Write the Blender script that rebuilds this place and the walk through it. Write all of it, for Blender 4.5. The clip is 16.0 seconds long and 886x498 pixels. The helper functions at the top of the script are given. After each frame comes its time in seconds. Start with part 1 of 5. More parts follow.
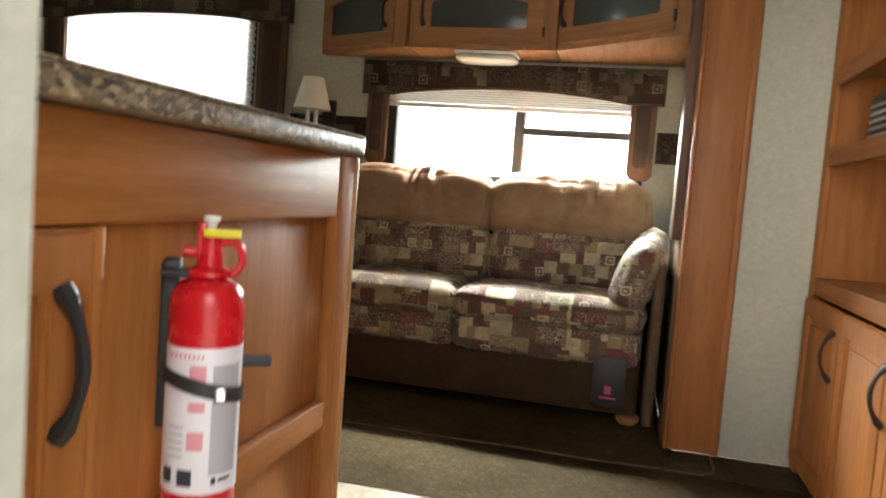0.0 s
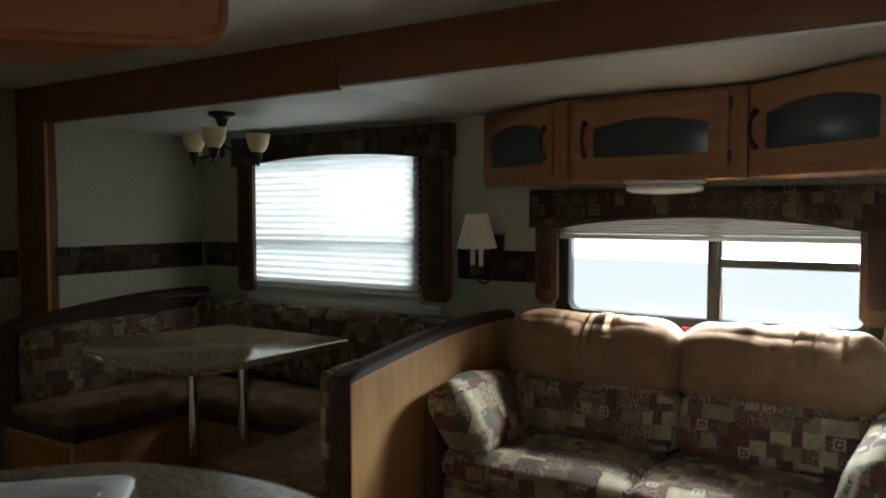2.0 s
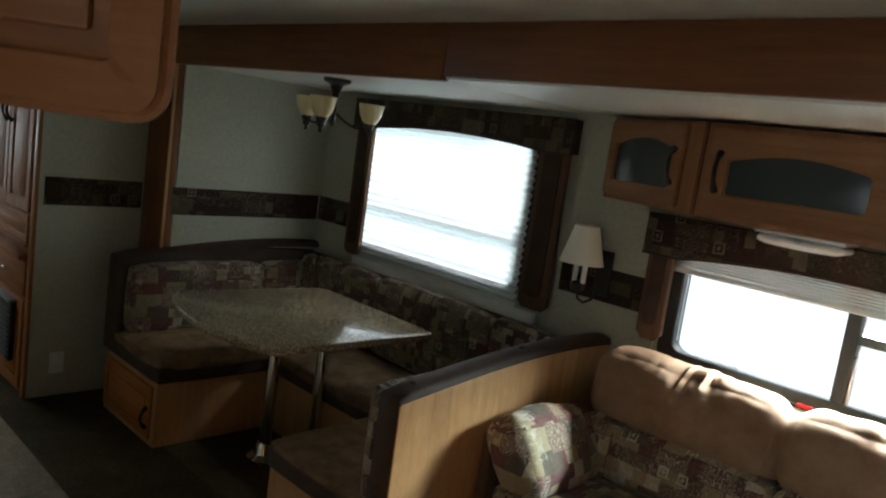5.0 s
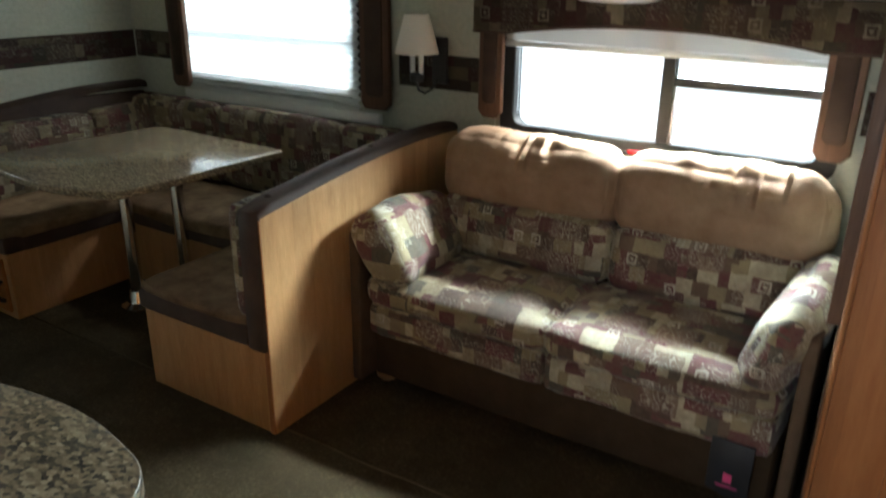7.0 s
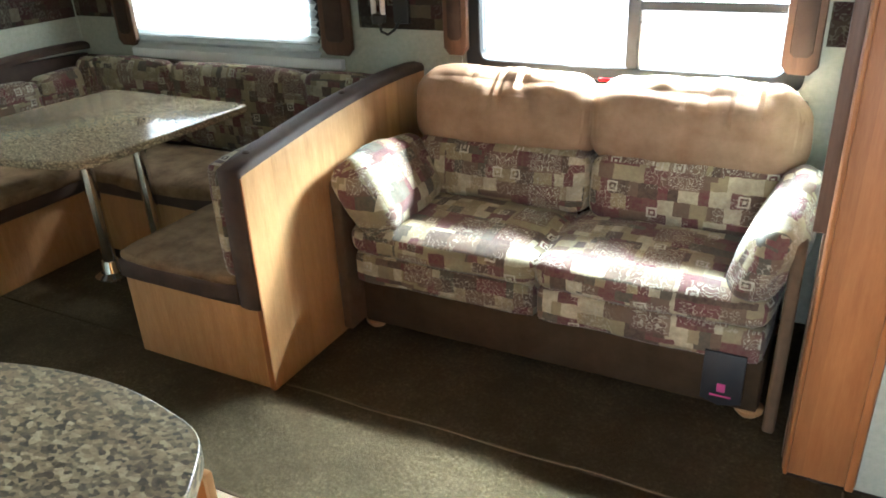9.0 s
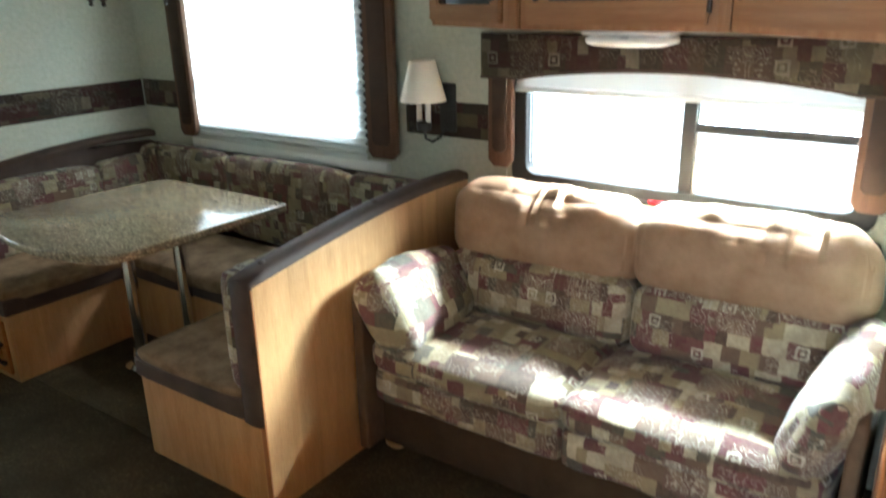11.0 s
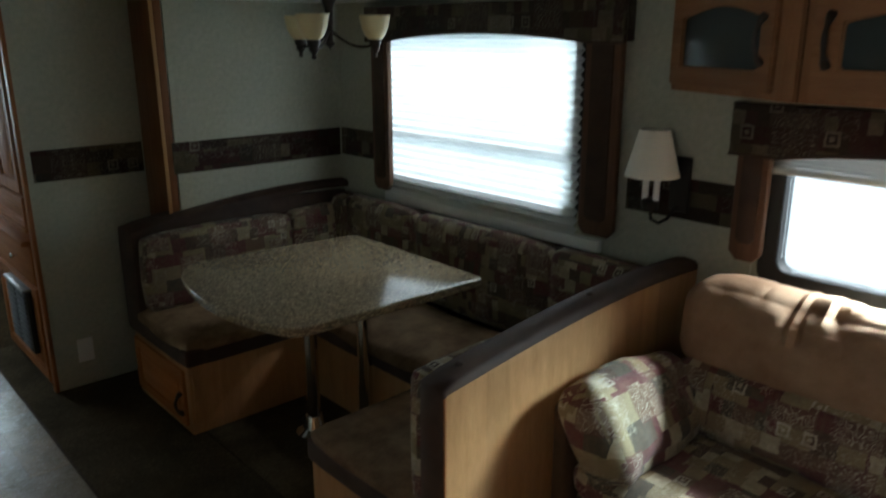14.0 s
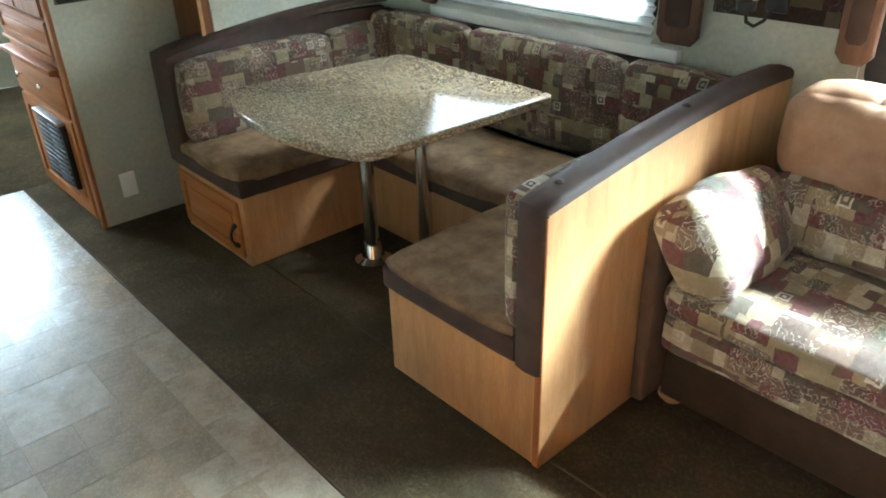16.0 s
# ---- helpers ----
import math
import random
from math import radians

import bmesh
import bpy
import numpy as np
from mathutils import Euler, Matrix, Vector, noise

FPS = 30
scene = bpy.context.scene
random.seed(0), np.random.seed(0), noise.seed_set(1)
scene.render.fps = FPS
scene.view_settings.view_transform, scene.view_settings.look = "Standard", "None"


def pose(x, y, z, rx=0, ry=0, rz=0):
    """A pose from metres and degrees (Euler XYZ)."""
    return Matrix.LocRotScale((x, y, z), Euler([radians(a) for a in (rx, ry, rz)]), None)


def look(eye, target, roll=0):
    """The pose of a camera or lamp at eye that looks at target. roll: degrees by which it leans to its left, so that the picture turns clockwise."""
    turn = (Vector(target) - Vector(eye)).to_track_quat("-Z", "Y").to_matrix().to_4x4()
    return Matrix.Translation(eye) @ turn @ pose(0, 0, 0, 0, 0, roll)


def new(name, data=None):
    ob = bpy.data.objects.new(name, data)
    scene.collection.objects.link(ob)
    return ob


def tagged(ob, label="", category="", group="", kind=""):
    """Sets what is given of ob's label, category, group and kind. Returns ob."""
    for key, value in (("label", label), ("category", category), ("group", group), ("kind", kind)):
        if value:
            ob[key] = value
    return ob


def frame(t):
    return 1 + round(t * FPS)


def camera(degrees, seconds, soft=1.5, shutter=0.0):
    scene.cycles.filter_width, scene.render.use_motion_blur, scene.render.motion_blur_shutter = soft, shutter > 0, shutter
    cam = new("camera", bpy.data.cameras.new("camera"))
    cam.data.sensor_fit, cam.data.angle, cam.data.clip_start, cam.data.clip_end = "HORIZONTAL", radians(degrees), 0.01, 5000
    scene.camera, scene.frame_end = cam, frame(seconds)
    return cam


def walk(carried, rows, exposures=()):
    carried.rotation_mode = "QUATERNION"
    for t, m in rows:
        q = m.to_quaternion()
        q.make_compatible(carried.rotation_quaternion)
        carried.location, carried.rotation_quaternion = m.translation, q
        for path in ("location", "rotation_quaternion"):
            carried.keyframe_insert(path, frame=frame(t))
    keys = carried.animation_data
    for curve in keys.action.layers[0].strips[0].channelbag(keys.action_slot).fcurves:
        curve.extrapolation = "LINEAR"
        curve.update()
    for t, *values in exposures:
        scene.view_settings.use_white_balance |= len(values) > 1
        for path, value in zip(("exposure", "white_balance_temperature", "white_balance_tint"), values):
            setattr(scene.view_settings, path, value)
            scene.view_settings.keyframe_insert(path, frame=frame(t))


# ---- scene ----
cam = camera(61.2, 16.0, 1.8, 0.5)
PATH = [
    (0, (1.966, 1.867, 0.844), (1.497, 3.806, 0.696), 4.4),
    (0.5, (1.976, 2.031, 0.977), (1.427, 3.947, 0.805), 3.9),
    (1, (1.939, 2.213, 1.141), (1.317, 4.109, 1.004), 2.0),
    (1.5, (2.042, 2.267, 1.277), (1.056, 4.004, 1.172), 0.4),
    (2, (2.121, 2.381, 1.374), (1.046, 4.064, 1.279), -0.0),
    (2.5, (2.144, 2.583, 1.521), (0.891, 4.131, 1.34), 2.7),
    (3, (2.066, 2.71, 1.556), (0.628, 4.053, 1.195), 5.6),
    (3.5, (1.953, 2.767, 1.438), (0.549, 4.13, 1.024), 8.9),
    (5.8, (2.191, 2.707, 1.711), (0.885, 4.208, 1.509), 6.0),
    (6, (2.188, 2.717, 1.683), (0.945, 4.262, 1.422), 5.7),
    (6.5, (2.197, 2.753, 1.589), (1.091, 4.348, 1.106), 4.1),
    (7, (2.22, 2.728, 1.569), (1.218, 4.305, 0.856), 0.7),
    (7.5, (2.188, 2.674, 1.56), (1.27, 4.249, 0.738), -1.8),
    (8, (2.124, 2.637, 1.569), (1.266, 4.224, 0.705), -2.8),
    (10.5, (2.137, 2.85, 1.579), (1.152, 4.411, 0.809), -2.0),
    (11, (2.177, 2.942, 1.631), (1.095, 4.492, 0.979), -1.2),
    (11.5, (2.177, 2.994, 1.678), (1.001, 4.537, 1.192), -0.2),
    (12, (2.14, 3.015, 1.696), (0.901, 4.547, 1.353), 1.4),
    (12.5, (2.113, 3.057, 1.707), (0.792, 4.53, 1.419), 1.9),
    (13, (2.053, 3.098, 1.705), (0.665, 4.505, 1.394), 1.8),
    (13.5, (1.937, 3.137, 1.694), (0.514, 4.486, 1.3), 1.0),
    (14, (1.79, 3.161, 1.678), (0.361, 4.449, 1.13), -0.1),
    (14.5, (1.669, 3.182, 1.618), (0.248, 4.401, 0.915), -1.3),
    (15, (1.583, 3.135, 1.6), (0.226, 4.318, 0.729), -2.2),
    (15.5, (1.554, 3.081, 1.598), (0.239, 4.246, 0.642), -2.4),
    (16, (1.552, 3.074, 1.594), (0.232, 4.231, 0.636), -1.9),
]
EXPOSURE = [(0.0, 2.1, 7100, 14), (0.5, 1.95, 7100, 14), (1.0, 1.65, 6700, 9), (1.5, 0.85, 6300, 8), (2.0, 0.55, 6300, 8), (3.0, 0.8, 6300, 6), (3.5, 1.55, 6200, 5), (6.0, 0.85, 6000, 6), (6.5, 0.92, 6100, 7), (7.0, 1.75, 5900, 6), (7.5, 2.25, 5900, 7), (8.0, 2.8, 5750, 6), (10.5, 3.2, 5600, 4), (11.0, 3.0, 5550, 3), (11.5, 2.35, 5550, 3), (12.5, 1.0, 5850, 5), (14.0, 1.05, 5700, 4), (14.5, 2.0, 5550, 3), (15.0, 3.1, 5450, 2), (15.5, 3.6, 5400, 3), (16.0, 3.6, 5400, 3)]
walk(cam, [(t, look(eye, target, roll)) for t, eye, target, roll in PATH], EXPOSURE)

# ---- world, light ----
world = bpy.data.worlds.new("sky")
scene.world = world
world.use_nodes = True
wn = world.node_tree.nodes
sky = wn.new("ShaderNodeTexSky")
sky.sky_type, sky.sun_disc = "NISHITA", False
sky.sun_elevation, sky.sun_rotation, sky.air_density, sky.dust_density = radians(43), radians(24), 1.0, 4.0
wn["Background"].inputs["Strength"].default_value = 0.09
world.node_tree.links.new(sky.outputs[0], wn["Background"].inputs["Color"])
sun = new("sun", bpy.data.lights.new("sun", "SUN"))
sun.data.energy, sun.data.angle, sun.data.color = 3.3, radians(9), (1, 0.97, 0.92)
sun.matrix_world = look((5.4, 14.75, 10.9), (1.0, 4.75, 0.5))


def window_light(name, x, y, z, w, h, watts, tilt, spread):
    """Sky light in a window's opening, facing into the room."""
    la = new(name, bpy.data.lights.new(name, "AREA"))
    la.data.shape, la.data.size, la.data.size_y, la.data.energy = "RECTANGLE", w, h, watts
    la.data.color = (0.83, 0.975, 1.0)
    la.data.spread = radians(spread)
    la.matrix_world = look((x, y, z), (x, y - 1, z - tilt))


window_light("window_daylight", 1.57, 5.553, 1.185, 0.86, 0.15, 37, 1.0, 96)
window_light("blind_daylight", -0.615, 5.62, 1.31, 1.75, 1.1, 6.8, 0.0, 180)
hall_la = new("hall_daylight", bpy.data.lights.new("hall_daylight", "AREA"))
hall_la.data.shape, hall_la.data.size, hall_la.data.size_y, hall_la.data.energy = "RECTANGLE", 1.5, 0.65, 10
hall_la.matrix_world = look((-5.12, 3.45, 1.37), (-3.0, 3.45, 0.2))
hall_la.data.color = (0.85, 0.97, 1.0)
for tx, ty, tz, watts in ((2.65, 4.0, 0.95, 1.1), (1.25, 2.4, 0.55, 0.6)):
    door_la = new("door_daylight", bpy.data.lights.new("door_daylight", "AREA"))
    door_la.data.shape, door_la.data.size, door_la.data.size_y, door_la.data.energy = "RECTANGLE", 0.66, 1.3, watts
    door_la.data.spread = radians(65)
    door_la.matrix_world = look((2.06, 1.62, 1.2), (tx, ty, tz))


# ---- materials ----
class Mat:
    """A small helper round one principled node material."""

    def __init__(self, name, rough=0.5, metal=0.0, coords="UV", scale=1.0):
        self.m = bpy.data.materials.new(name)
        self.m.use_nodes = True
        self.nt = self.m.node_tree
        self.b = self.nt.nodes["Principled BSDF"]
        self.b.inputs["Roughness"].default_value, self.b.inputs["Metallic"].default_value = rough, metal
        tc = self.nt.nodes.new("ShaderNodeTexCoord")
        mp = self.nt.nodes.new("ShaderNodeMapping")
        self.nt.links.new(tc.outputs[coords], mp.inputs[0])
        mp.inputs["Scale"].default_value = (scale, scale, scale) if isinstance(scale, (int, float)) else scale
        self.vec = mp.outputs[0]
        self.mp = mp

    def link(self, a, b):
        self.nt.links.new(a, b)

    def node(self, kind, vec=None, **kw):
        n = self.nt.nodes.new(kind)
        for k, v in kw.items():
            n.inputs[k.replace("_", " ").strip()].default_value = v
        if "Vector" in n.inputs and kind.startswith("ShaderNodeTex"):
            self.link(vec or self.vec, n.inputs["Vector"])
        return n

    def noise(self, scale, detail=4, rough=0.55, vec=None):
        return self.node("ShaderNodeTexNoise", vec, Scale=scale, Detail=detail, Roughness=rough).outputs["Fac"]

    def stretched(self, sx, sy, sz):
        mp = self.nt.nodes.new("ShaderNodeMapping")
        mp.inputs["Scale"].default_value = (sx, sy, sz)
        self.link(self.vec, mp.inputs[0])
        return mp.outputs[0]

    def ramp(self, fac, stops, constant=False):
        r = self.nt.nodes.new("ShaderNodeValToRGB")
        r.color_ramp.interpolation = "CONSTANT" if constant else "LINEAR"
        els = r.color_ramp.elements
        while len(els) < len(stops):
            els.new(0.5)
        for e, (p, c) in zip(els, stops):
            e.position, e.color = p, (*c, 1) if len(c) == 3 else c
        self.link(fac, r.inputs[0])
        return r.outputs[0]

    def mix(self, fac, a, b, mode="MIX"):
        n = self.nt.nodes.new("ShaderNodeMix")
        n.data_type, n.blend_type = "RGBA", mode
        for sock, v in ((n.inputs[0], fac), (n.inputs[6], a), (n.inputs[7], b)):
            if isinstance(v, bpy.types.NodeSocket):
                self.link(v, sock)
            elif isinstance(v, (int, float)):
                sock.default_value = v
            else:
                sock.default_value = (*v, 1)
        return n.outputs[2]

    def math(self, op, a, b=0.0):
        n = self.nt.nodes.new("ShaderNodeMath")
        n.operation = op
        for sock, v in ((n.inputs[0], a), (n.inputs[1], b)):
            if isinstance(v, bpy.types.NodeSocket):
                self.link(v, sock)
            else:
                sock.default_value = v
        return n.outputs[0]

    def random(self):
        return self.nt.nodes.new("ShaderNodeObjectInfo").outputs["Random"]

    def color(self, c):
        if isinstance(c, bpy.types.NodeSocket):
            self.link(c, self.b.inputs["Base Color"])
        else:
            self.b.inputs["Base Color"].default_value = (*c, 1)
        return self

    def rough(self, s):
        self.link(s, self.b.inputs["Roughness"])
        return self

    def bump(self, h, strength=0.3, dist=0.002):
        n = self.nt.nodes.new("ShaderNodeBump")
        n.inputs["Strength"].default_value, n.inputs["Distance"].default_value = strength, dist
        self.link(h, n.inputs["Height"])
        self.link(n.outputs[0], self.b.inputs["Normal"])
        return self


def wood(name, dark, light, rough=0.38, along="v", grain=14, streak=0.25, plank=0.075):
    m = Mat(name, rough)
    v = m.stretched(*((grain, 1.2, grain) if along == "v" else (1.2, grain, grain)))
    g = m.noise(3.0, 6, 0.6, v)
    fine = m.noise(22.0, 3, 0.6, v)
    big = m.noise(1.6, 3)
    c = m.ramp(g, [(0.3, dark), (0.7, light)])
    c = m.mix(m.ramp(fine, [(0.35, (streak,) * 3), (0.65, (0, 0, 0))]), c, tuple(x * 0.72 for x in dark))
    c = m.mix(m.ramp(big, [(0.4, (0,) * 3), (0.75, (0.35,) * 3)]), c, tuple(x * 1.1 for x in light))
    # planks of slightly different tone
    br = m.node("ShaderNodeTexBrick", m.vec, Scale=1.0, Mortar_Size=0.0, Brick_Width=plank if along == "v" else 3.0, Row_Height=3.0 if along == "v" else plank, Bias=0.0)
    br.inputs["Color1"].default_value, br.inputs["Color2"].default_value = (0.9, 0.89, 0.88, 1), (1.08, 1.07, 1.05, 1)
    c = m.mix(1.0, c, br.outputs["Color"], "MULTIPLY")
    m.color(c).bump(fine, 0.12, 0.001)
    m.b.inputs["Specular IOR Level"].default_value = 0.22
    m.rough(m.ramp(g, [(0.2, (rough + 0.1,) * 3), (0.8, (rough - 0.05,) * 3)]))
    return m.m


WOOD = wood("honey_oak", (0.33, 0.112, 0.025), (0.46, 0.178, 0.048), 0.58)
WOOD_H = wood("honey_oak_across", (0.33, 0.112, 0.025), (0.46, 0.178, 0.048), 0.58, along="h")
# Honey oak dulled for the upper cabinets: their dim light is in the colour.
WOOD_UP = wood("dim_honey_oak", (0.255, 0.12, 0.053), (0.355, 0.183, 0.09), 0.5)
WOOD_UP_H = wood("dim_honey_oak_across", (0.255, 0.12, 0.053), (0.355, 0.183, 0.09), 0.5, along="h")
LAM = wood("pale_oak_laminate", (0.40, 0.205, 0.08), (0.54, 0.305, 0.138), 0.45, grain=9, streak=0.34, plank=0.09)
CHERRY = wood("trim_wood", (0.27, 0.098, 0.032), (0.38, 0.155, 0.055), 0.42)
CHERRY_H = wood("trim_wood_across", (0.27, 0.098, 0.032), (0.38, 0.155, 0.055), 0.42, "h")

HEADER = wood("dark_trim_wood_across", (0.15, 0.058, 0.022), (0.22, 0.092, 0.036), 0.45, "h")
# Trim wood darkened for the left post, its weak light put in the colour.
POST_SHADED = wood("shaded_post_wood", (0.15, 0.058, 0.022), (0.22, 0.092, 0.036), 0.45)


def wall_paper():
    m = Mat("wall_vinyl", 0.62)
    a, b, c = m.noise(45, 5, 0.7), m.noise(7, 4), m.noise(260, 2)
    col = m.ramp(a, [(0.3, (0.395, 0.40, 0.31)), (0.7, (0.53, 0.53, 0.425))])
    col = m.mix(m.ramp(b, [(0.35, (0,) * 3), (0.7, (0.45,) * 3)]), col, (0.41, 0.415, 0.33))
    m.color(col).bump(m.math("ADD", a, c), 0.15, 0.001)
    return m.m


WALL = wall_paper()


def ceiling_mat():
    m = Mat("ceiling_panel", 0.45)
    a, b = m.noise(30, 4, 0.6), m.noise(3, 3)
    m.color(m.mix(b, m.ramp(a, [(0.3, (0.68, 0.67, 0.62)), (0.7, (0.76, 0.75, 0.70))]), (0.7, 0.69, 0.65))).bump(a, 0.1, 0.001)
    return m.m


CEIL = ceiling_mat()


def carpet(name, dark, light):
    m = Mat(name, 0.95)
    f, g, h = m.noise(75, 5, 0.85), m.noise(24, 5, 0.7), m.noise(2.6, 5, 0.65)
    c = m.ramp(f, [(0.3, tuple(x * 0.45 for x in dark)), (0.5, dark), (0.72, light)])
    c = m.mix(m.ramp(g, [(0.4, (0.55,) * 3), (0.62, (0,) * 3)]), c, tuple(x * 0.7 for x in dark))
    c = m.mix(m.ramp(h, [(0.36, (0.75,) * 3), (0.6, (0,) * 3)]), c, tuple(x * 0.5 for x in dark))
    m.color(c).bump(m.math("ADD", f, m.math("MULTIPLY", g, 0.8)), 1.0, 0.008)
    m.b.inputs["Specular IOR Level"].default_value = 0.04
    return m.m


CARPET = carpet("brown_carpet", (0.092, 0.067, 0.036), (0.205, 0.157, 0.09))


def vinyl_tile():
    m = Mat("stone_look_vinyl", 0.3, coords="Object")
    r = m.random()
    a, b, d = m.noise(9, 6, 0.65), m.noise(42, 5, 0.7), m.noise(2.2, 3)
    base = m.ramp(r, [(0.0, (0.20, 0.135, 0.072)), (0.25, (0.35, 0.29, 0.21)), (0.5, (0.22, 0.175, 0.12)), (0.75, (0.29, 0.205, 0.115)), (1.0, (0.40, 0.35, 0.27))])
    c = m.mix(m.ramp(a, [(0.32, (0.9,) * 3), (0.62, (0,) * 3)]), base, (0.15, 0.105, 0.06))
    c = m.mix(m.ramp(b, [(0.4, (0.35,) * 3), (0.6, (0,) * 3)]), c, (0.48, 0.43, 0.35))
    m.color(c).bump(m.math("ADD", a, b), 0.12, 0.001)
    m.rough(m.ramp(b, [(0.3, (0.19,) * 3), (0.7, (0.32,) * 3)]))
    return m.m


TILE = vinyl_tile()


def granite(name, k, light, rough, even):
    m = Mat(name, rough)
    v = m.stretched(k, 1.6 * k, 1)
    w = m.noise(30, 3, 0.5)
    a = m.node("ShaderNodeTexVoronoi", v, Scale=115).outputs["Color"]
    g = m.nt.nodes.new("ShaderNodeSeparateColor")
    m.link(a, g.inputs[0])
    n = m.noise(70, 5, 0.75, v)
    t = m.math("ADD", m.math("MULTIPLY", g.outputs[0], 0.45), m.math("MULTIPLY", n, 0.6))
    c = m.ramp(t, [(0.30, (0.018, 0.015, 0.012)), (0.42, (0.085, 0.058, 0.034)), (0.54, (0.20, 0.145, 0.082)), (0.66, (0.36 * light, 0.27 * light, 0.155 * light)), (0.80, (0.54 * light, 0.44 * light, 0.28 * light))])
    c = m.mix(m.ramp(w, [(0.4, (0.3,) * 3), (0.6, (0,) * 3)]), c, (0.17, 0.125, 0.08))
    c = m.mix(even, c, (0.34, 0.275, 0.185))
    m.color(c).bump(n, 0.03, 0.0004)
    return m.m


GRANITE = granite("speckled_laminate", 0.85, 0.85, 0.3, 0.04)
GRANITE_FINE = granite("fine_speckled_laminate", 1.15, 1.2, 0.15, 0.36)


def patchwork(name, s=1.0, dim=1.0):
    """Woven upholstery of small blocks in wine, sage, tan and cream, with scrolls and little squares."""
    m = Mat(name, 0.85)
    wob = m.node("ShaderNodeTexNoise", Scale=38.0, Detail=2.0).outputs["Color"]
    add = m.nt.nodes.new("ShaderNodeVectorMath")
    add.operation = "MULTIPLY_ADD"
    m.link(wob, add.inputs[0])
    add.inputs[1].default_value = (0.011, 0.011, 0.0)
    m.link(m.vec, add.inputs[2])
    m.vec = add.outputs[0]

    def blocks(w, h, off, shift):
        mp = m.nt.nodes.new("ShaderNodeMapping")
        mp.inputs["Location"].default_value = shift
        m.link(m.vec, mp.inputs[0])
        b = m.node("ShaderNodeTexBrick", mp.outputs[0], Scale=1.0, Mortar_Size=0.0, Brick_Width=w * s, Row_Height=h * s, Bias=0.0)
        b.offset, b.squash, b.squash_frequency = off, 0.62, 3
        b.inputs["Color1"].default_value, b.inputs["Color2"].default_value = (0, 0, 0, 1), (1, 1, 1, 1)
        return b.outputs["Color"]

    pal = [(0.0, (0.115, 0.028, 0.035)), (0.15, (0.33, 0.27, 0.155)), (0.3, (0.075, 0.045, 0.034)), (0.44, (0.53, 0.455, 0.30)), (0.56, (0.155, 0.095, 0.062)), (0.68, (0.15, 0.046, 0.048)), (0.78, (0.31, 0.25, 0.135)), (0.89, (0.085, 0.078, 0.056))]
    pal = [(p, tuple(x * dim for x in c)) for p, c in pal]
    big = m.ramp(blocks(0.105, 0.062, 0.37, (0.013, 0.02, 0)), pal, True)
    small = m.ramp(blocks(0.051, 0.047, 0.6, (0.31, 0.17, 0)), [(p, c) for p, (_, c) in zip([0, 0.13, 0.27, 0.4, 0.55, 0.66, 0.8, 0.9], pal[3:] + pal[:3])], True)
    pick = m.ramp(blocks(0.21, 0.124, 0.5, (0.1, 0.4, 0)), [(0, (0,) * 3), (0.45, (1,) * 3)], True)
    c = m.mix(pick, big, small)
    cream = tuple(x * dim for x in (0.62, 0.56, 0.43))

    def cells(pitch, shift, seed):
        """Local coordinates, mirrored round each cell's middle, and one random number for each cell."""
        mp = m.nt.nodes.new("ShaderNodeMapping")
        mp.inputs["Location"].default_value = shift
        mp.inputs["Scale"].default_value = (1 / (pitch * s), 1 / (pitch * s), 0)
        m.link(m.vec, mp.inputs[0])
        sp = m.nt.nodes.new("ShaderNodeSeparateXYZ")
        m.link(mp.outputs[0], sp.inputs[0])
        fl = m.nt.nodes.new("ShaderNodeVectorMath")
        fl.operation = "FLOOR"
        m.link(mp.outputs[0], fl.inputs[0])
        wn = m.nt.nodes.new("ShaderNodeTexWhiteNoise")
        wn.noise_dimensions = "4D"
        wn.inputs["W"].default_value = seed
        m.link(fl.outputs[0], wn.inputs["Vector"])
        fx, fy = (m.math("ABSOLUTE", m.math("SUBTRACT", m.math("FRACT", sp.outputs[i]), 0.5)) for i in (0, 1))
        return fx, fy, wn.outputs["Value"]

    # thin curly lines woven into some of the blocks
    n = m.noise(46 / s, 2, 0.4)
    curly = m.math("ABSOLUTE", m.math("SUBTRACT", m.math("FRACT", m.math("MULTIPLY", n, 5.0)), 0.5))
    curly = m.math("MULTIPLY", m.math("LESS_THAN", curly, 0.1), m.ramp(blocks(0.13, 0.085, 0.45, (0.5, 0.2, 0)), [(0, (0,) * 3), (0.58, (1,) * 3)], True))
    c = m.mix(m.math("MULTIPLY", curly, 0.5), c, cream)
    # scroll medallions: mirrored curls on a darker ground
    fx, fy, r = cells(0.155, (0.2, 0.35, 0), 3.1)
    on = m.math("GREATER_THAN", r, 0.66)
    c = m.mix(m.math("MULTIPLY", on, m.math("MULTIPLY", m.math("LESS_THAN", m.math("MAXIMUM", fx, fy), 0.37), 0.75)), c, tuple(x * dim for x in (0.155, 0.082, 0.062)))

    xy = m.nt.nodes.new("ShaderNodeCombineXYZ")
    m.link(fx, xy.inputs[0])
    m.link(fy, xy.inputs[1])
    m.link(m.math("MULTIPLY", r, 9.0), xy.inputs[2])
    lines = m.math("FRACT", m.math("MULTIPLY", m.noise(6.5, 1, 0.3, xy.outputs[0]), 7.0))
    curl = m.math("MULTIPLY", m.math("LESS_THAN", m.math("ABSOLUTE", m.math("SUBTRACT", lines, 0.5)), 0.13), m.math("LESS_THAN", m.math("MAXIMUM", fx, fy), 0.34))
    c = m.mix(m.math("MULTIPLY", m.math("MULTIPLY", curl, on), 0.78), c, cream)
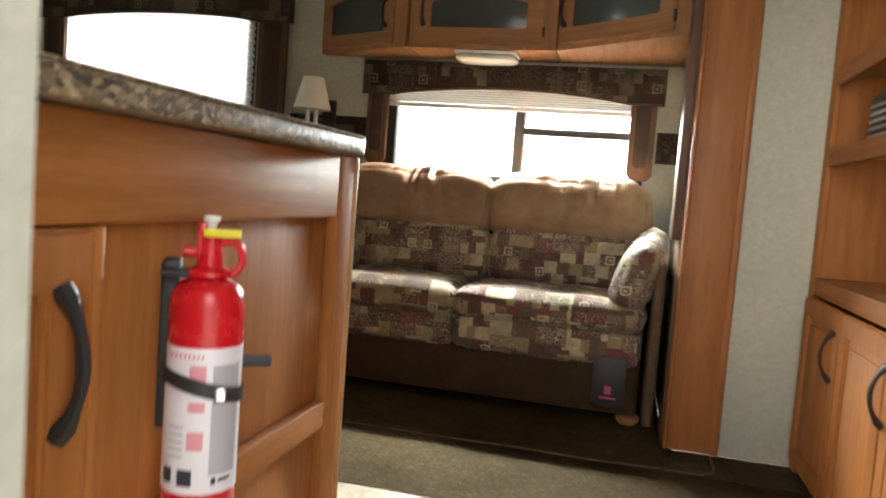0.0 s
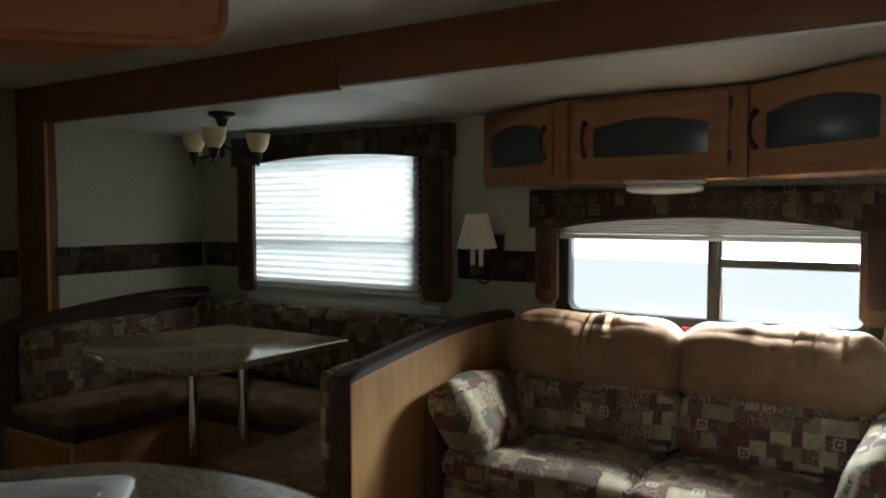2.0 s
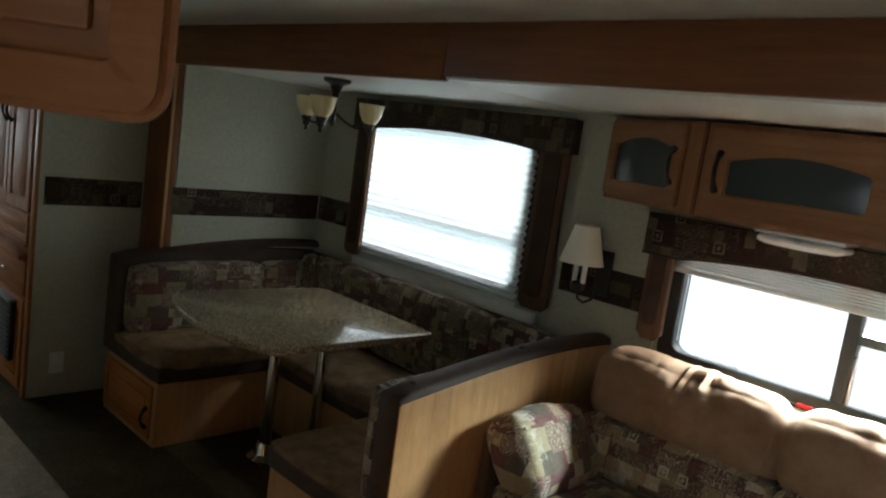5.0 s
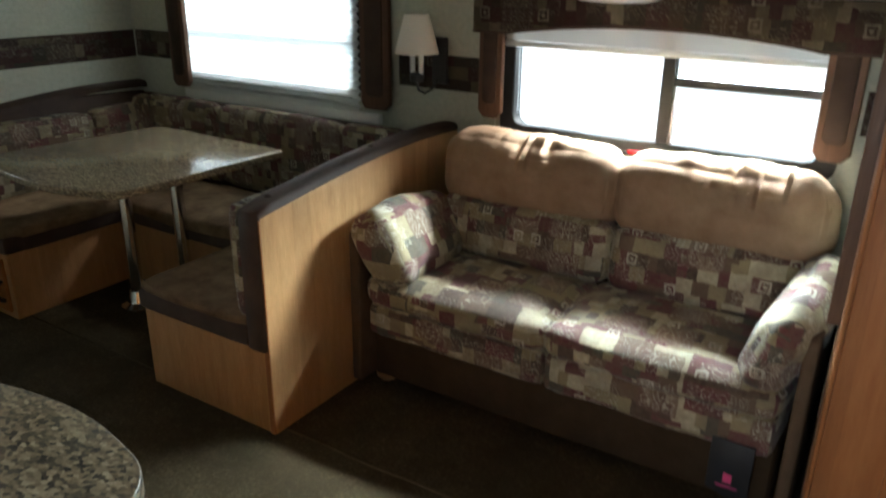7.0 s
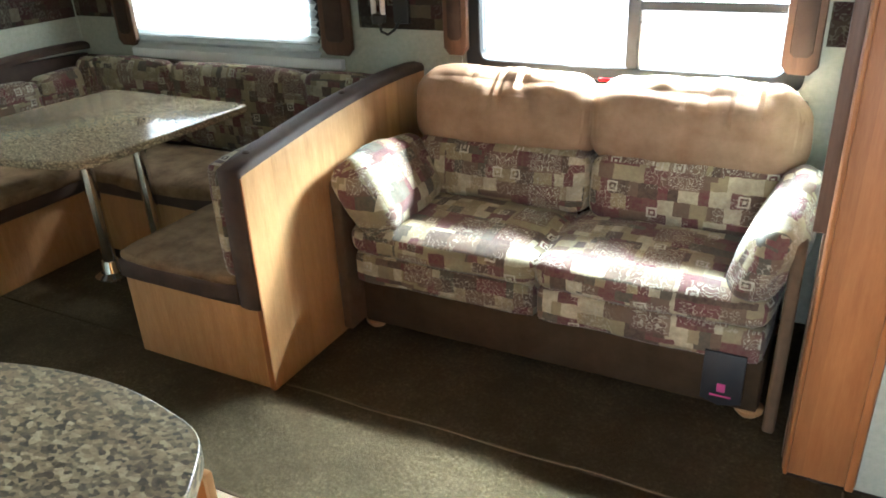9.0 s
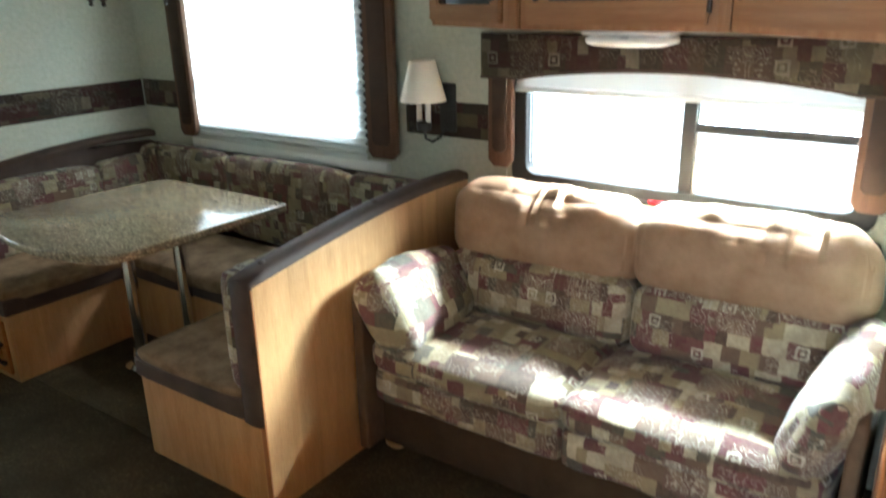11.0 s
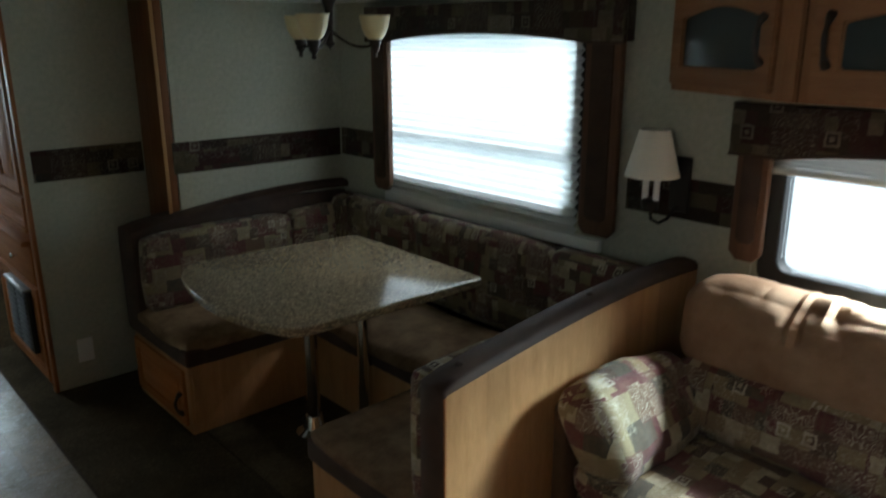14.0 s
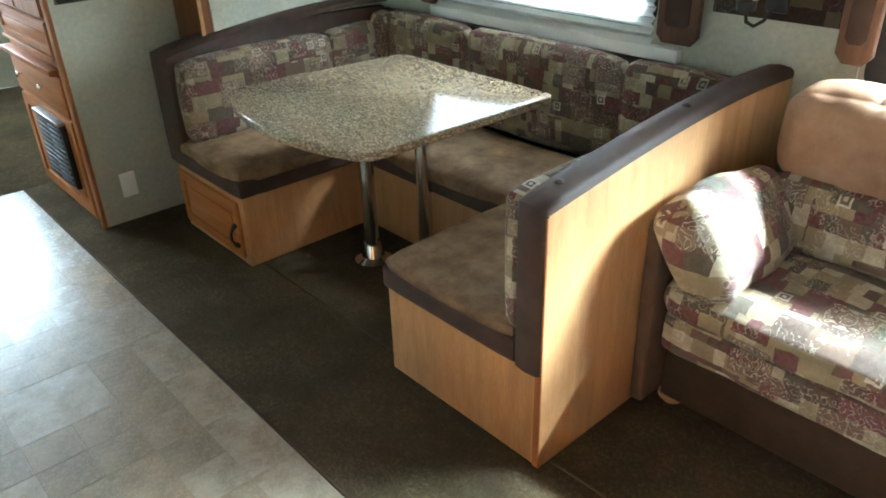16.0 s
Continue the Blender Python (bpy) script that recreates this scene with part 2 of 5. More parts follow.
    # little bordered squares
    fx, fy, r = cells(0.068, (0.4, 0.1, 0), 7.7)
    mx = m.math("MAXIMUM", fx, fy)
    sq = m.math("MULTIPLY", m.math("GREATER_THAN", mx, 0.17), m.math("LESS_THAN", mx, 0.26))
    sq = m.math("ADD", sq, m.math("LESS_THAN", mx, 0.075))
    c = m.mix(m.math("MULTIPLY", sq, m.math("GREATER_THAN", r, 0.86)), c, cream)
    soft, weave = m.noise(14, 4, 0.6), m.noise(600, 2, 0.5)
    c = m.mix(m.ramp(soft, [(0.35, (0.42,) * 3), (0.62, (0,) * 3)]), c, tuple(x * dim for x in (0.11, 0.08, 0.06)))
    c = m.mix(m.ramp(m.noise(65, 4, 0.7), [(0.38, (0.34,) * 3), (0.62, (0,) * 3)]), c, tuple(x * dim for x in (0.2, 0.15, 0.095)))
    m.color(c).bump(m.math("ADD", weave, m.math("MULTIPLY", soft, 0.4)), 0.35, 0.002)
    m.b.inputs["Sheen Weight"].default_value = 0.12
    m.b.inputs["Specular IOR Level"].default_value = 0.15
    return m.m


PATCH = patchwork("patchwork_upholstery", 1.08, 1.0)
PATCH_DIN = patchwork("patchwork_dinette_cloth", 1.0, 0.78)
# Quarter-strength sofa palette: the backlit valances' shade is put into the colour.
PATCH_VAL_SHADED = patchwork("patchwork_valance_shaded", 1.25, 0.25)


def suede(name, c0, c1):
    m = Mat(name, 0.85)
    a, b = m.noise(9, 5, 0.65), m.noise(350, 2)
    m.color(m.ramp(a, [(0.3, c0), (0.7, c1)])).bump(m.math("ADD", m.math("MULTIPLY", a, 1.2), m.math("MULTIPLY", b, 0.5)), 0.35, 0.003)
    m.b.inputs["Sheen Weight"].default_value, m.b.inputs["Sheen Tint"].default_value = 0.12, (*c1, 1)
    m.b.inputs["Specular IOR Level"].default_value = 0.12
    return m.m


SUEDE = suede("tan_suede", (0.235, 0.14, 0.08), (0.35, 0.225, 0.14))
SUEDE_SEAT = suede("brown_suede", (0.098, 0.06, 0.031), (0.26, 0.172, 0.096))
BROWN_CLOTH = suede("dark_brown_cloth", (0.042, 0.026, 0.014), (0.068, 0.042, 0.023))


EDGE_CLOTH = suede("carpet_binding", (0.09, 0.064, 0.032), (0.2, 0.15, 0.085))

# Sofa base cloth made lighter: the light on the arm panels is in its colour.
ARM_CLOTH_LIT = suede("lit_brown_arm_cloth", (0.085, 0.052, 0.03), (0.135, 0.086, 0.052))


def leather(name, c0, c1, rough=0.42):
    m = Mat(name, rough)
    a, b = m.noise(10, 4), m.noise(240, 3, 0.6)
    m.color(m.ramp(a, [(0.3, c0), (0.7, c1)])).bump(m.math("ADD", b, a), 0.35, 0.002)
    m.b.inputs["Specular IOR Level"].default_value = 0.3
    return m.m


DKVINYL = leather("dark_brown_vinyl", (0.044, 0.025, 0.017), (0.07, 0.041, 0.028), 0.68)


def simple(name, c, rough=0.5, metal=0.0, var=0.12, scale=40, trans=0.0):
    m = Mat(name, rough, metal)
    n, g = m.noise(scale, 4, 0.6), m.noise(4, 3)
    col = m.mix(m.math("MULTIPLY", n, var * 2), c, tuple(x * (1 - var) for x in c))
    m.color(m.mix(m.math("MULTIPLY", g, var), col, tuple(x * 0.9 for x in c)))
    m.rough(m.ramp(n, [(0.2, (max(rough - 0.06, 0.02),) * 3), (0.8, (min(rough + 0.08, 1),) * 3)]))
    m.b.inputs["Transmission Weight"].default_value = trans
    return m.m


WHITE_PL = simple("white_plastic", (0.80, 0.80, 0.78), 0.35)
OFFWHITE = simple("white_enamel", (0.84, 0.84, 0.82), 0.12, var=0.04)
BLACK = simple("black_metal", (0.018, 0.016, 0.015), 0.42, var=0.3)
BLACK_PL = simple("black_plastic", (0.022, 0.022, 0.024), 0.5, var=0.3)
FRAME_BLK = simple("black_window_frame", (0.014, 0.0145, 0.016), 0.65, var=0.2)
CHROME = simple("chrome", (0.75, 0.75, 0.76), 0.12, 1.0, 0.05)
PEWTER = simple("pewter", (0.30, 0.29, 0.28), 0.3, 1.0, 0.1)
BRONZE = simple("dark_bronze", (0.06, 0.045, 0.038), 0.38, 0.7, 0.2)
RED = simple("red_paint", (0.62, 0.012, 0.018), 0.25, var=0.06)
YELLOW = simple("yellow_plastic", (0.78, 0.66, 0.02), 0.4)
PAPER = simple("label_paper", (0.78, 0.74, 0.76), 0.5, var=0.06)
PINK = simple("pink_print", (0.72, 0.30, 0.34), 0.55)
GREY = simple("grey_print", (0.45, 0.43, 0.45), 0.55)
INK = simple("dark_ink", (0.03, 0.03, 0.04), 0.6)
MAGENTA = simple("magenta_print", (0.55, 0.06, 0.22), 0.6)
CREAM = simple("cream_glass", (0.80, 0.70, 0.42), 0.3, var=0.12, scale=12)
SHADE = simple("lamp_shade_cloth", (0.80, 0.78, 0.70), 0.8, var=0.05)
SMOKED = simple("dark_frosted_glass", (0.045, 0.055, 0.055), 0.22, var=0.15, scale=300)
BAND = patchwork("border_band_paper", 1.4, 0.3)
GROUND = simple("pale_gravel", (0.48, 0.48, 0.46), 0.9, var=0.3, scale=8)
SIDING = simple("white_siding", (0.80, 0.80, 0.79), 0.45, var=0.08)


def blind_mat(name, through_light, sheer):
    m = Mat(name, 0.9)
    m.color((0.86, 0.87, 0.86))
    tr = m.nt.nodes.new("ShaderNodeBsdfTranslucent")
    tr.inputs["Color"].default_value = (0.88, 0.90, 0.90, 1)
    mx = m.nt.nodes.new("ShaderNodeMixShader")
    mx.inputs[0].default_value = through_light
    m.link(m.b.outputs[0], mx.inputs[1])
    m.link(tr.outputs[0], mx.inputs[2])
    tp = m.nt.nodes.new("ShaderNodeBsdfTransparent")
    mz = m.nt.nodes.new("ShaderNodeMixShader")
    mz.inputs[0].default_value = sheer
    m.link(mx.outputs[0], mz.inputs[1])
    m.link(tp.outputs[0], mz.inputs[2])
    m.link(mz.outputs[0], m.nt.nodes["Material Output"].inputs["Surface"])
    return m.m


BLIND = blind_mat("pleated_blind_cloth", 0.45, 0.08)
BLIND_STACK = blind_mat("gathered_blind_cloth", 0.02, 0.0)


# Self-lit colour for the boards added outside the windows.
def glow_mat(name, glow):
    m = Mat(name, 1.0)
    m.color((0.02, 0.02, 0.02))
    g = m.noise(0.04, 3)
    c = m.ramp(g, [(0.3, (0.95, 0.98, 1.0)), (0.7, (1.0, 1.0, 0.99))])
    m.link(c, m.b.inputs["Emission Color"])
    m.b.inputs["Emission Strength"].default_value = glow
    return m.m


VIEW_GLOW = glow_mat("view_glow", 2.4)
VIEW_GLOW_LOW = glow_mat("low_view_glow", 0.75)


def glass_mat():
    m = Mat("clear_glass", 0.0)
    t = m.nt.nodes.new("ShaderNodeBsdfTransparent")
    t.inputs["Color"].default_value = (0.93, 0.96, 0.96, 1)
    gl = m.nt.nodes.new("ShaderNodeBsdfGlossy")
    gl.inputs["Roughness"].default_value = 0.02
    fr = m.nt.nodes.new("ShaderNodeFresnel")
    mx = m.nt.nodes.new("ShaderNodeMixShader")
    m.link(fr.outputs[0], mx.inputs[0])
    m.link(t.outputs[0], mx.inputs[1])
    m.link(gl.outputs[0], mx.inputs[2])
    m.link(mx.outputs[0], m.nt.nodes["Material Output"].inputs["Surface"])
    return m.m


GLASS = glass_mat()


# ---- building helpers ----
def thing(name, loc, label, category, group="", kind=""):
    e = new(name)
    e.location = loc
    e.empty_display_size = 0.1
    return tagged(e, label, category, group, kind)


def base_of(ob):
    while ob.parent:
        ob = ob.parent
    return Vector(ob.location)


def uv_box(bm):
    lay = bm.loops.layers.uv.verify()
    bm.normal_update()
    for f in bm.faces:
        n = f.normal
        a = max(range(3), key=lambda i: abs(n[i]))
        for lp in f.loops:
            c = lp.vert.co
            lp[lay].uv = ((c.y, c.z), (c.x, c.z), (c.x, c.y))[a]


def part(name, bm, material, parent=None, label="", smooth=40, kind="", category="", uv=True):
    """Links a bmesh, built in world metres, as one mesh object under a thing or a part."""
    if uv:
        uv_box(bm)
    if parent:
        bmesh.ops.translate(bm, verts=bm.verts, vec=-base_of(parent))
    me = bpy.data.meshes.new(name)
    bm.to_mesh(me)
    bm.free()
    me.materials.append(material)
    if smooth:
        me.polygons.foreach_set("use_smooth", [True] * len(me.polygons))
        me.set_sharp_from_angle(angle=radians(smooth))
    ob = new(name, me)
    if parent:
        ob.parent = parent
    return tagged(ob, label, category, "", kind)


def box(x0, x1, y0, y1, z0, z1, bev=0.003, bm=None, m=None, seg=2):
    """A bevelled block."""
    b = bmesh.new()
    r = bmesh.ops.create_cube(b, size=1)
    for v in r["verts"]:
        v.co = Vector(((x0 + x1) / 2 + v.co.x * (x1 - x0), (y0 + y1) / 2 + v.co.y * (y1 - y0), (z0 + z1) / 2 + v.co.z * (z1 - z0)))
    if bev:
        bev = min(bev, 0.45 * min(abs(x1 - x0), abs(y1 - y0), abs(z1 - z0)))
        bmesh.ops.bevel(b, geom=b.edges[:], offset=bev, segments=seg, profile=0.5, affect="EDGES")
    if m:
        bmesh.ops.transform(b, matrix=m, verts=b.verts)
    return join(bm, b)


def join(bm, b):
    if bm is None:
        return b
    me = bpy.data.meshes.new("tmp")
    b.to_mesh(me)
    b.free()
    bm.from_mesh(me)
    bpy.data.meshes.remove(me)
    return bm


def cushion(x0, x1, y0, y1, z0, z1, r=0.05, puff=0.02, n=14, wrinkle=0.0, seed=0.0, m=None, crease=0.0):
    """A padded block with round edges, swelling faces and slight creases."""
    b = bmesh.new()
    bmesh.ops.create_cube(b, size=2)
    bmesh.ops.subdivide_edges(b, edges=b.edges[:], cuts=n, use_grid_fill=True)
    c = Vector(((x0 + x1) / 2, (y0 + y1) / 2, (z0 + z1) / 2))
    h = Vector(((x1 - x0) / 2, (y1 - y0) / 2, (z1 - z0) / 2))
    r = min(r, min(h))
    for v in b.verts:
        u = v.co.copy()
        p = Vector((u.x * h.x, u.y * h.y, u.z * h.z))
        inner = Vector([max(-(h[i] - r), min(h[i] - r, p[i])) for i in range(3)])
        d = p - inner
        nrm = d.normalized() if d.length > 1e-6 else Vector((0, 0, 0))
        q = inner + nrm * r
        for i in range(3):
            if abs(u[i]) > 0.999:
                o = [u[j] for j in range(3) if j != i]
                q[i] += math.copysign(puff, u[i]) * (1 - o[0] ** 2) * (1 - o[1] ** 2)
        if wrinkle:
            s = Vector((q.x * 7 + seed, q.y * 7, q.z * 3.2 + seed))
            q += nrm * wrinkle * (noise.noise(s) + 0.5 * noise.noise(s * 2.7)) if nrm.length else Vector()
            k = noise.noise(Vector((c.x * 3 + q.x * 11 + seed, seed, q.z * 4.5 + q.y * 4)))
            q.y -= wrinkle * 0.6 * k * (1 - abs(u.x) ** 6)
            q.z += wrinkle * 0.4 * k * (1 - abs(u.x) ** 6)
        if crease:
            # gathered folds that run down from the top edge
            w = noise.noise(Vector((q.x * 21 + seed * 3, q.z * 2.5, seed)))
            k = math.exp(-((u.x - 0.15 + 0.25 * math.sin(seed)) / 0.5) ** 2) * max(0.0, min(1.0, (u.z + 0.35) * 1.2))
            q.y += crease * (1 - abs(w)) ** 5 * k
            q.z -= 0.5 * crease * (1 - abs(w)) ** 5 * k * (u.z > 0.5)
        v.co = q + c
    bmesh.ops.recalc_face_normals(b, faces=b.faces)
    if m:
        bmesh.ops.transform(b, matrix=m, verts=b.verts)
    return b


def lathe(profile, cx, cy, seg=28, m=None, bm=None):
    """Turns (radius, z) pairs round a vertical axis."""
    b = bmesh.new()
    rings = [[b.verts.new((cx + r * math.cos(2 * math.pi * i / seg), cy + r * math.sin(2 * math.pi * i / seg), z)) for i in range(seg)] for r, z in profile]
    for a, c in zip(rings, rings[1:]):
        for i in range(seg):
            b.faces.new((a[i], a[(i + 1) % seg], c[(i + 1) % seg], c[i]))
    if profile[0][0] > 1e-4:
        b.faces.new(rings[0][::-1])
    if profile[-1][0] > 1e-4:
        b.faces.new(rings[-1])
    bmesh.ops.remove_doubles(b, verts=b.verts, dist=1e-5)
    bmesh.ops.recalc_face_normals(b, faces=b.faces)
    if m:
        bmesh.ops.transform(b, matrix=m, verts=b.verts)
    return join(bm, b)


def tube(pts, r, seg=10, bm=None):
    """A round bar along a line of points."""
    pts = [Vector(p) for p in pts]
    rr = r if isinstance(r, (list, tuple)) else [r] * len(pts)
    b = bmesh.new()
    rings, up = [], None
    for i, p in enumerate(pts):
        d = (pts[min(i + 1, len(pts) - 1)] - pts[max(i - 1, 0)]).normalized()
        if up is None:
            up = d.orthogonal().normalized()
        up = (up - d * up.dot(d)).normalized()
        s = d.cross(up)
        rings.append([b.verts.new(p + (up * math.cos(2 * math.pi * k / seg) + s * math.sin(2 * math.pi * k / seg)) * rr[i]) for k in range(seg)])
    for a, c in zip(rings, rings[1:]):
        for k in range(seg):
            b.faces.new((a[k], a[(k + 1) % seg], c[(k + 1) % seg], c[k]))
    b.faces.new(rings[0][::-1])
    b.faces.new(rings[-1])
    bmesh.ops.recalc_face_normals(b, faces=b.faces)
    return join(bm, b)


def slab(outline, axis, a0, a1, bev=0.003, bm=None, m=None, seg=2):
    """A flat outline (2D points) pulled from a0 to a1 along axis 'x', 'y' or 'z'; its rims are bevelled."""
    def at(p, a):
        return {"z": (p[0], p[1], a), "y": (p[0], a, p[1]), "x": (a, p[0], p[1])}[axis]
    b = bmesh.new()
    lo = [b.verts.new(at(p, a0)) for p in outline]
    hi = [b.verts.new(at(p, a1)) for p in outline]
    n = len(outline)
    f0, f1 = b.faces.new(lo), b.faces.new(hi[::-1])
    for i in range(n):
        b.faces.new((lo[i], hi[i], hi[(i + 1) % n], lo[(i + 1) % n]))
    bmesh.ops.recalc_face_normals(b, faces=b.faces)
    if bev:
        bmesh.ops.bevel(b, geom=list(set(f0.edges) | set(f1.edges)), offset=bev, segments=seg, profile=0.5, affect="EDGES")
    if m:
        bmesh.ops.transform(b, matrix=m, verts=b.verts)
    return join(bm, b)


def rounded(pts, radii, seg=6):
    """Rounds the corners of a 2D outline."""
    out, n = [], len(pts)
    for i, p in enumerate(pts):
        p, a, c = Vector(p), Vector(pts[i - 1]), Vector(pts[(i + 1) % n])
        r = radii[i] if isinstance(radii, (list, tuple)) else radii
        if r <= 0:
            out.append(tuple(p))
            continue
        d0, d1 = (a - p), (c - p)
        k = min(r, d0.length * 0.49, d1.length * 0.49)
        s, e = p + d0.normalized() * k, p + d1.normalized() * k
        for j in range(seg + 1):
            t = j / seg
            out.append(tuple(s * (1 - t) ** 2 + p * 2 * t * (1 - t) + e * t * t))
    return out


def wall_with_holes(x0, x1, z0, z1, y0, y1, holes, name, material, label):
    """A wall along x with rectangular openings through it."""
    xs = sorted({x0, x1, *[h[0] for h in holes], *[h[1] for h in holes]})
    zs = sorted({z0, z1, *[h[2] for h in holes], *[h[3] for h in holes]})
    b = bmesh.new()
    solid = {(i, k): not any(h[0] <= (xs[i] + xs[i + 1]) / 2 <= h[1] and h[2] <= (zs[k] + zs[k + 1]) / 2 <= h[3] for h in holes) for i in range(len(xs) - 1) for k in range(len(zs) - 1)}

    def quad(*ps):
        b.faces.new([b.verts.new(p) for p in ps])
    for (i, k), s in solid.items():
        if not s:
            continue
        a, c, e, g = xs[i], xs[i + 1], zs[k], zs[k + 1]
        quad((a, y0, e), (c, y0, e), (c, y0, g), (a, y0, g))
        quad((a, y1, e), (a, y1, g), (c, y1, g), (c, y1, e))
        if not solid.get((i - 1, k)):
            quad((a, y0, e), (a, y0, g), (a, y1, g), (a, y1, e))
        if not solid.get((i + 1, k)):
            quad((c, y0, e), (c, y1, e), (c, y1, g), (c, y0, g))
        if not solid.get((i, k - 1)):
            quad((a, y0, e), (a, y1, e), (c, y1, e), (c, y0, e))
        if not solid.get((i, k + 1)):
            quad((a, y0, g), (c, y0, g), (c, y1, g), (a, y1, g))
    bmesh.ops.remove_doubles(b, verts=b.verts, dist=1e-5)
    bmesh.ops.recalc_face_normals(b, faces=b.faces)
    return part(name, b, material, None, label, 0, "structure", "wall")


# ---- the shell of the trailer ----
MAIN_C, SLIDE_C = 2.03, 1.842
DOORWALL, MAINWALL, BACK = 2.15, 4.6, 5.51
XL, XR = -5.0, 3.35
SLX0, SLX1 = -1.65, 2.165


def block(name, x0, x1, y0, y1, z0, z1, mat, label, cat, bev=0.002):
    return part(name, box(x0, x1, y0, y1, z0, z1, bev), mat, None, label, 40, "structure", cat)


block("floor", XL, XR, DOORWALL - 0.05, MAINWALL + 0.1, -0.09, -0.012, BROWN_CLOTH, "trailer subfloor under carpet and vinyl", "floor", 0)
block("carpet_main", -2.757, XR, 3.849, 4.362, -0.012, 0.0, CARPET, "worn brown carpet along the main floor", "carpet", 0.004)
block("carpet_slide", SLX0, SLX1, 4.367, BACK, -0.012, 0.001, CARPET, "brown carpet on the slide-out floor", "carpet", 0.005)
block("carpet_hall", XL, -2.757, DOORWALL, MAINWALL, -0.012, 0.0, CARPET, "brown carpet in the hall", "carpet", 0.004)
block("carpet_left", -2.757, SLX0 - 0.002, 4.367, MAINWALL, -0.012, 0.0, CARPET, "brown carpet beside the tall cabinet", "carpet", 0.004)
block("carpet_right", SLX1 + 0.002, XR, 4.367, MAINWALL, -0.012, 0.0, CARPET, "brown carpet beside the trim post", "carpet", 0.004)
def carpet_edge():
    pts = [(0.535 + 1.715 * i / 24, 4.352 + 0.005 * math.sin(i * 0.9) + 0.001 * i, 0.0) for i in range(25)]
    pts += [(2.25 + 0.07 * math.sin(radians(a)), 4.446 - 0.07 * math.cos(radians(a)), 0.001) for a in (15, 35, 55, 75, 90)] + [(2.322, 4.52, 0.001), (2.322, 4.584, 0.001)]
    return part("trim_carpet_edge", tube(pts, 0.0034, 6), EDGE_CLOTH, None, "pale frayed binding along the slide-out carpet", 40, "structure", "trim")


block("slide_floor", SLX0, SLX1, 4.7, BACK + 0.05, -0.1, -0.013, BROWN_CLOTH, "slide-out subfloor", "floor", 0)

carpet_edge()

W1 = (-1.21, -0.02, 0.975, 1.72)
W2 = (0.745, 2.005, 0.895, 1.46)
wall_with_holes(SLX0 - 0.05, SLX1 + 0.05, -0.1, SLIDE_C + 0.1, BACK, BACK + 0.05, [W1, W2], "wall_slide_back", WALL, "pale mottled vinyl wall of the slide-out")
DOOR = (1.707, 2.44, -0.09, 1.92)
wall_with_holes(XL, XR, -0.1, MAIN_C + 0.05, DOORWALL - 0.05, DOORWALL, [DOOR], "wall_entry", WALL, "pale mottled vinyl wall with the entry door opening")
block("wall_slide_left", SLX0 - 0.04, SLX0, 4.577, BACK, 0, SLIDE_C + 0.1, WALL, "pale mottled vinyl end wall of the dinette", "wall")
block("wall_slide_right", SLX1, SLX1 + 0.04, 4.62, BACK, 0, SLIDE_C + 0.1, WALL, "pale mottled vinyl end wall beside the sofa", "wall")
block("wall_main_right", 2.30, XR, MAINWALL + 0.01, MAINWALL + 0.06, 0, MAIN_C, WALL, "pale mottled vinyl wall beside the slide-out post", "wall")
block("wall_main_left", XL, SLX0 - 0.0405, MAINWALL, MAINWALL + 0.05, 0, MAIN_C, WALL, "pale mottled vinyl side wall", "wall")
block("wall_cabinet_side", -1.985, -1.95, 4.0, 4.55, 0, MAIN_C, WALL, "pale mottled vinyl panel at the side of the tall cabinet", "wall")
block("wall_end_right", XR, XR + 0.05, DOORWALL, MAINWALL + 0.05, 0, MAIN_C, WALL, "plain end wall", "wall")
W3 = (2.65, 4.25, 1.02, 1.72)
we = wall_with_holes(-4.65, -DOORWALL, 0, MAIN_C, XL - 0.05, XL, [(-W3[1], -W3[0], W3[2], W3[3])], "wall_end_left", WALL, "pale end wall of the hall with a window")
we.data.transform(pose(0, 0, 0, 0, 0, -90) @ Matrix.Diagonal((1, 1, 1, 1)))
block("ceiling_main", XL, XR, DOORWALL - 0.05, 4.56, MAIN_C, MAIN_C + 0.05, CEIL, "off-white trailer ceiling", "ceiling")
block("ceiling_slide", SLX0 - 0.05, 0.279, 4.56, BACK + 0.05, SLIDE_C, SLIDE_C + 0.04, CEIL, "off-white slide-out ceiling panel", "ceiling", 0.003)
block("ceiling_slide_right", 0.286, SLX1 + 0.05, 4.56, BACK + 0.05, SLIDE_C, SLIDE_C + 0.04, CEIL, "off-white slide-out ceiling panel", "ceiling", 0.003)
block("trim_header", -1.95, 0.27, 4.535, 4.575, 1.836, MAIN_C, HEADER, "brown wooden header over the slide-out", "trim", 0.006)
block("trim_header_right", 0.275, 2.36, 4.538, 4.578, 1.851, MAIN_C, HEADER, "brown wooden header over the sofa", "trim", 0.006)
block("trim_post_left", -1.949, SLX0 - 0.003, 4.535, 4.575, 0, 1.836, POST_SHADED, "brown wooden trim post beside the dinette", "trim", 0.006)
post = thing("trim_post_right", (2.26, 4.61, 0), "brown fluted wooden trim post beside the sofa", "trim", kind="structure")
part("post_board", box(2.158, 2.35, 4.60, 4.66, 0.001, 1.832, 0.012), CHERRY, post)
part("bead", box(2.322, 2.346, 4.590, 4.603, 0.001, 1.832, 0.006), CHERRY, post)
part("bead", box(2.162, 2.174, 4.593, 4.603, 0.001, 1.832, 0.005), CHERRY, post)
